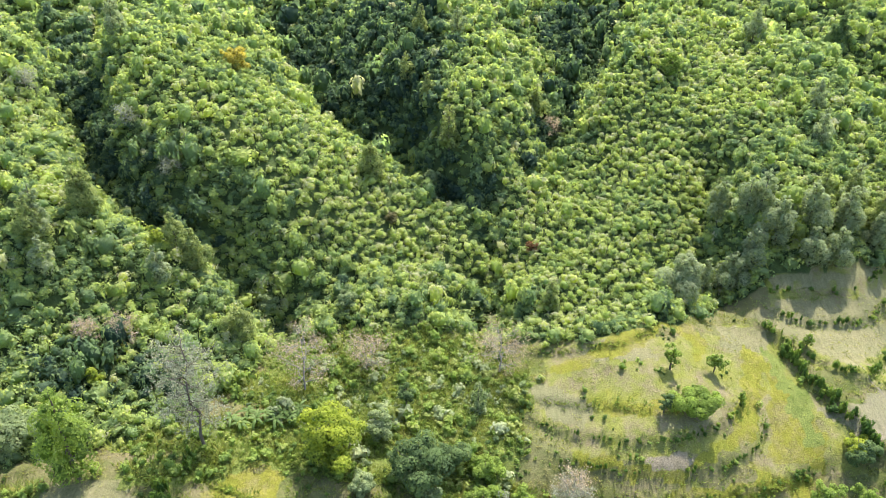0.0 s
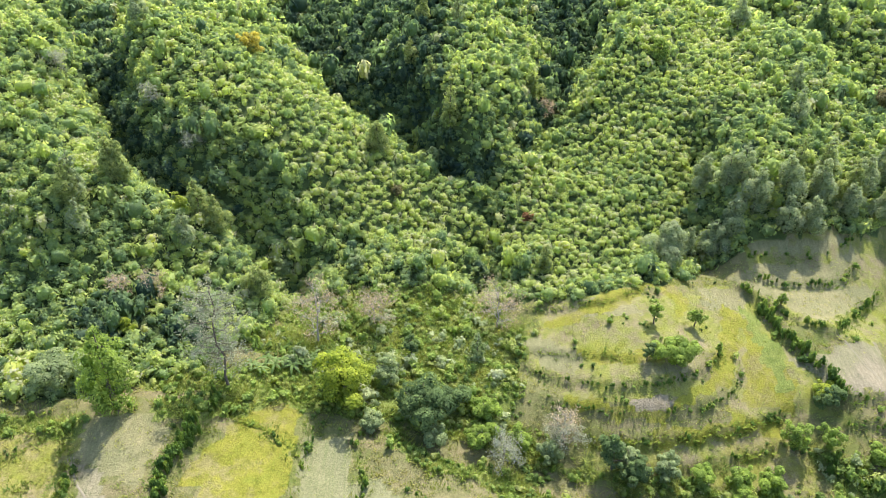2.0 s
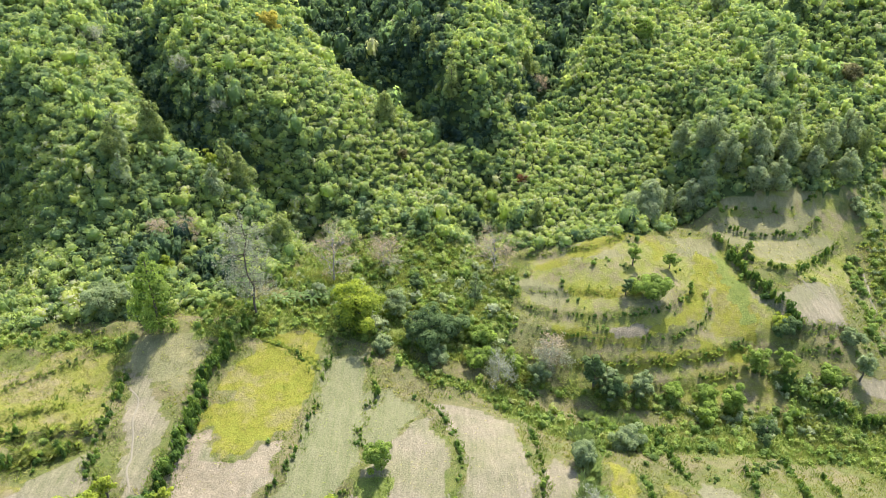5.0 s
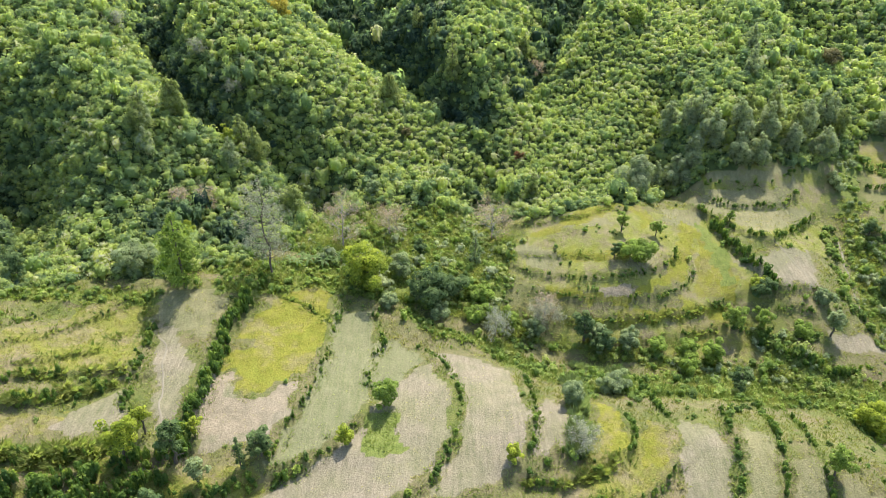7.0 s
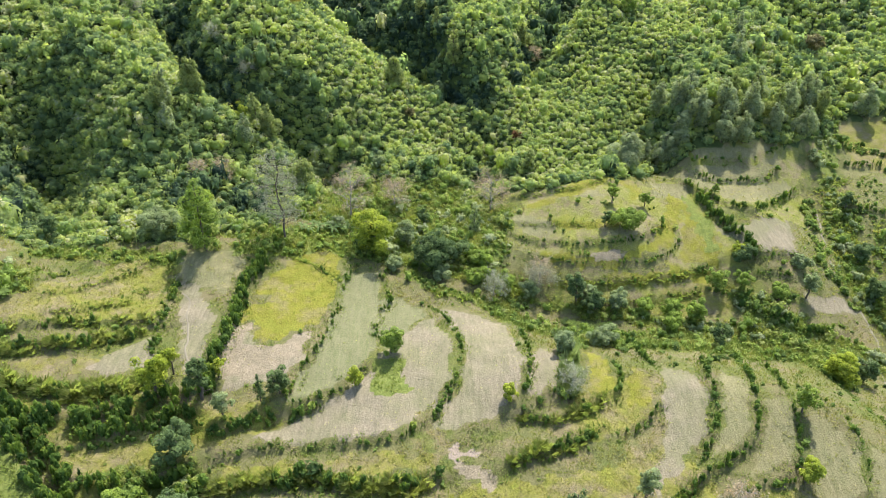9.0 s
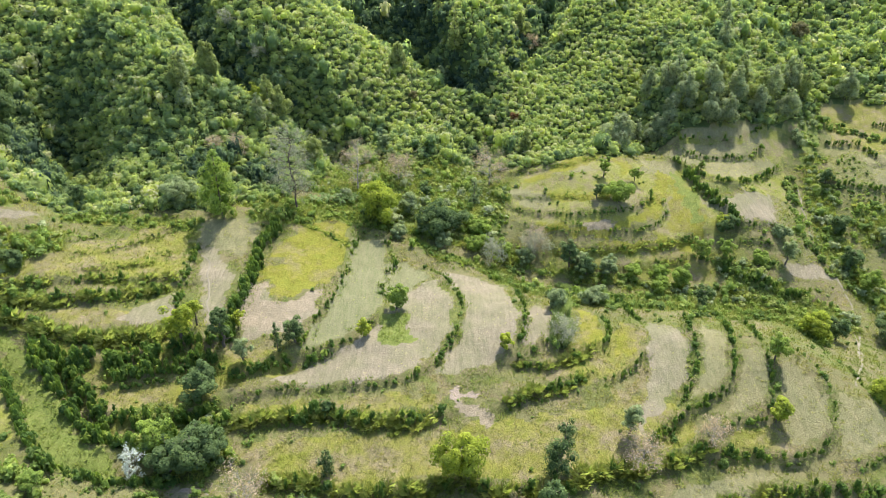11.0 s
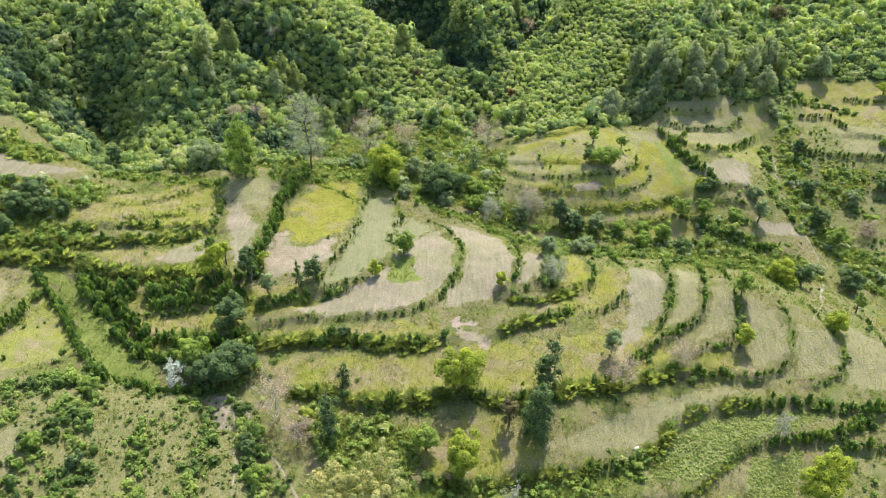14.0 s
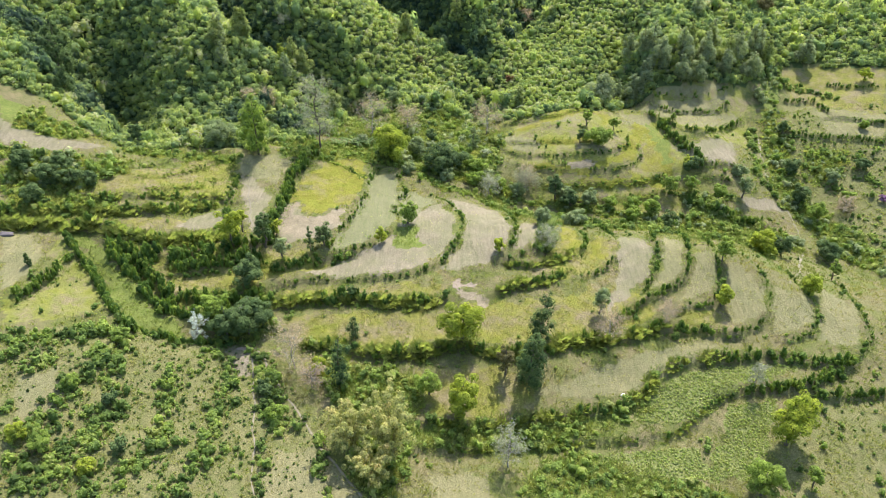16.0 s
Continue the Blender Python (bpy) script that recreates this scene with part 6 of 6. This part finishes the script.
plant("round", "dark", -76.3, 63.9, 6.6, 2.3)
plant("round", "dark", 52.7, 55.6, 6.1, 2.2)
plant("round", "dark", 26.2, 67.1, 7.4, 2.5)
plant("round", "dark", 29.9, 65.8, 4.8, 2.8)
plant("round", "lime", 72.9, 45.9, 5.9, 2.9)
plant("round", "mid", 45.0, 61.4, 4.5, 2.4)
plant("round", "grey", 75.9, 76.4, 2.9, 2.3)
plant("round", "mid", 56.8, 72.1, 6.0, 2.3)
plant("round", "lime", 127.1, 121.3, 4.9, 2.1)
plant("round", "mid", 63.2, 99.5, 2.8, 1.1)
plant("round", "dark", 63.5, 78.0, 4.1, 2.5)
plant("round", "mid", 68.4, 68.0, 4.2, 2.4)
plant("round", "grey", 75.1, 69.5, 6.8, 2.2)
plant("round", "mid", 76.2, 77.1, 2.1, 1.5)
plant("round", "grey", 19.9, 43.8, 4.2, 2.5)
plant("round", "grey", 29.0, 51.8, 4.5, 2.8)
plant("bare", "pale", 20.0, 33.1, 6.7, 2.0)
plant("round", "mid", 51.0, 64.7, 5.3, 2.9)
plant("round", "mid", 45.9, 65.0, 4.6, 2.6)
plant("bare", "pale", 18.8, 71.1, 4.9, 2.8)
plant("round", "mid", 118.2, 98.7, 2.6, 1.6)
plant("round", "dark", -16.6, 76.9, 6.2, 3.2)
plant("round", "grey", -10.0, 79.5, 5.3, 2.7)
plant("round", "dark", -0.3, 74.7, 4.9, 3.4)
plant("round", "mid", 6.3, 74.2, 4.0, 2.5)
plant("round", "grey", -1.8, 68.0, 3.4, 2.3)
plant("round", "mid", 5.8, 69.6, 4.1, 2.7)
plant("round", "mid", 11.5, 70.7, 3.9, 2.2)
plant("round", "grey", 16.5, 68.8, 4.1, 2.5)
plant("round", "grey", 28.8, 68.2, 3.4, 2.2)
plant("round", "grey", 34.5, 66.7, 4.1, 2.4)
plant("round", "mid", 40.4, 66.3, 3.5, 2.2)
plant("round", "dark", 92.5, 73.4, 6.5, 2.8)
plant("round", "mid", 94.2, 66.8, 5.5, 2.6)
plant("round", "dark", 93.0, 84.3, 5.3, 2.6)
plant("round", "grey", 103.4, 80.6, 4.3, 2.4)
plant("round", "dark", 111.8, 83.5, 3.7, 2.3)
plant("round", "mid", 104.4, 73.0, 3.5, 2.2)
plant("round", "dark", 95.6, 99.7, 5.1, 2.1)
plant("round", "grey", 93.8, 115.8, 3.5, 2.1)
plant("bare", "pink", 102.5, 69.4, 4.2, 2.2)
plant("bare", "pale", 9.1, 67.1, 5.3, 2.4)
plant("bare", "pink", 18.9, 72.0, 6.2, 2.3)
plant("round", "mid", -57.8, -0.9, 2.9, 1.9)
plant("round", "dark", -54.4, -15.3, 2.9, 1.5)
plant("round", "mid", -60.8, -13.0, 2.8, 1.6)
plant("round", "lime", -64.6, -23.6, 3.0, 1.7)
plant("round", "mid", -60.8, -25.0, 2.7, 1.8)
plant("round", "dark", -50.1, -23.6, 2.6, 1.5)
plant("round", "lime", -53.3, -28.0, 2.6, 1.6)
plant("round", "mid", -29.2, -13.2, 3.5, 2.0)
plant("round", "dark", -32.1, -7.9, 2.9, 1.7)
plant("euca", "grey", 56.2, 130.4, 9.0, 2.5)
plant("euca", "grey", 58.6, 125.1, 9.5, 2.4)
plant("euca", "grey", 61.0, 123.6, 10.5, 2.5)
plant("euca", "grey", 70.0, 121.7, 10.5, 2.9)
plant("euca", "mid", 72.9, 125.0, 10.5, 1.9)
plant("euca", "mid", 79.1, 126.2, 10.5, 2.3)
plant("euca", "grey", 79.9, 127.7, 10.5, 2.1)
plant("euca", "mid", 85.0, 124.7, 10.5, 2.4)
plant("euca", "grey", 88.2, 127.1, 10.5, 2.8)
plant("euca", "grey", 95.3, 132.5, 10.5, 2.5)
plant("euca", "grey", 97.3, 132.7, 10.5, 2.0)
plant("euca", "mid", 99.4, 130.4, 9.5, 2.1)
plant("euca", "grey", 63.2, 119.4, 10.5, 3.0)
plant("euca", "grey", 77.0, 122.4, 10.5, 2.6)
plant("euca", "grey", 68.9, 116.1, 8.5, 2.7)
plant("euca", "grey", 55.5, 117.2, 9.5, 2.9)
plant("euca", "grey", 50.8, 118.0, 7.5, 1.9)
plant("euca", "grey", 45.5, 114.9, 8.5, 3.5)
plant("euca", "grey", 83.7, 120.9, 8.5, 2.6)
plant("euca", "grey", 92.2, 123.5, 8.5, 2.8)
plant("euca", "grey", 58.9, 117.6, 9.5, 2.7)
plant("euca", "grey", 74.3, 116.0, 8.5, 2.4)
plant("round", "brown", 105.9, 157.2, 8.0, 3.6)
plant("euca", "grey", 78.8, 142.6, 9.5, 1.9)
plant("euca", "grey", 112.7, 132.8, 9.5, 2.9)
plant("euca", "grey", -63.9, 100.5, 10.0, 1.9)
plant("euca", "mid", -59.3, 108.5, 9.0, 2.2)
plant("euca", "mid", -46.0, 108.5, 9.0, 2.0)
plant("euca", "mid", -43.1, 107.1, 9.0, 2.3)
plant("round", "lime", -48.5, 106.4, 5.0, 1.6)
plant("euca", "grey", -62.8, 96.7, 7.0, 1.8)
plant("euca", "mid", 1.3, 149.1, 12.0, 2.1)
plant("euca", "mid", -14.9, 139.2, 8.0, 2.7)
plant("round", "grey", -2.3, 146.2, 5.0, 2.5)
plant("euca", "mid", 22.9, 171.5, 8.0, 2.1)
plant("euca", "mid", -8.4, 168.8, 8.0, 1.7)
plant("euca", "mid", -3.7, 161.7, 8.0, 1.8)
plant("euca", "grey", 3.6, 181.7, 8.0, 1.8)
plant("euca", "mid", -5.3, 182.3, 8.0, 1.9)
plant("round", "amber", -44.8, 156.6, 6.0, 2.8)
plant("round", "red", 18.3, 128.2, 2.6, 1.5)
plant("bare", "pale", -51.6, 126.6, 4.0, 1.9)
plant("bare", "pale", -61.4, 134.6, 5.0, 1.7)
plant("bare", "pink", 26.5, 170.8, 5.0, 2.2)
plant("bare", "pale", -82.7, 140.2, 5.0, 2.3)
plant("round", "mid", 55.5, 174.8, 6.0, 2.9)
plant("euca", "grey", 80.2, 190.9, 9.0, 2.5)
plant("euca", "grey", 82.5, 154.4, 8.0, 1.8)
plant("euca", "grey", -70.2, 158.2, 9.0, 2.6)
plant("round", "dark", 12.0, 118.8, 5.0, 2.3)
plant("euca", "mid", 19.7, 109.6, 6.0, 1.7)
plant("euca", "grey", 45.9, 114.9, 8.0, 3.4)
plant("round", "grey", -17.2, 107.0, 5.0, 2.3)
plant("round", "brown", -10.6, 130.7, 3.0, 1.6)
plant("euca", "dark", -104.7, 90.5, 13.0, 4.1)
plant("euca", "dark", -98.3, 78.4, 8.0, 2.4)
plant("euca", "mid", -64.6, 99.3, 9.0, 2.3)
plant("euca", "mid", -59.9, 108.2, 9.0, 2.4)
plant("euca", "grey", -47.4, 101.8, 8.0, 2.0)
plant("bare", "pink", -50.3, 91.4, 5.0, 1.9)
plant("bare", "pink", -55.2, 89.9, 4.0, 1.6)
plant("round", "lime", -51.6, 82.3, 4.0, 1.4)
plant("euca", "mid", -34.1, 97.3, 7.0, 2.3)
plant("euca", "mid", 55.8, 132.8, 9.0, 1.9)
plant("euca", "dark", 105.1, 195.8, 9.0, 2.6)
plant("round", "grey", -32.6, 110.3, 4.0, 2.0)
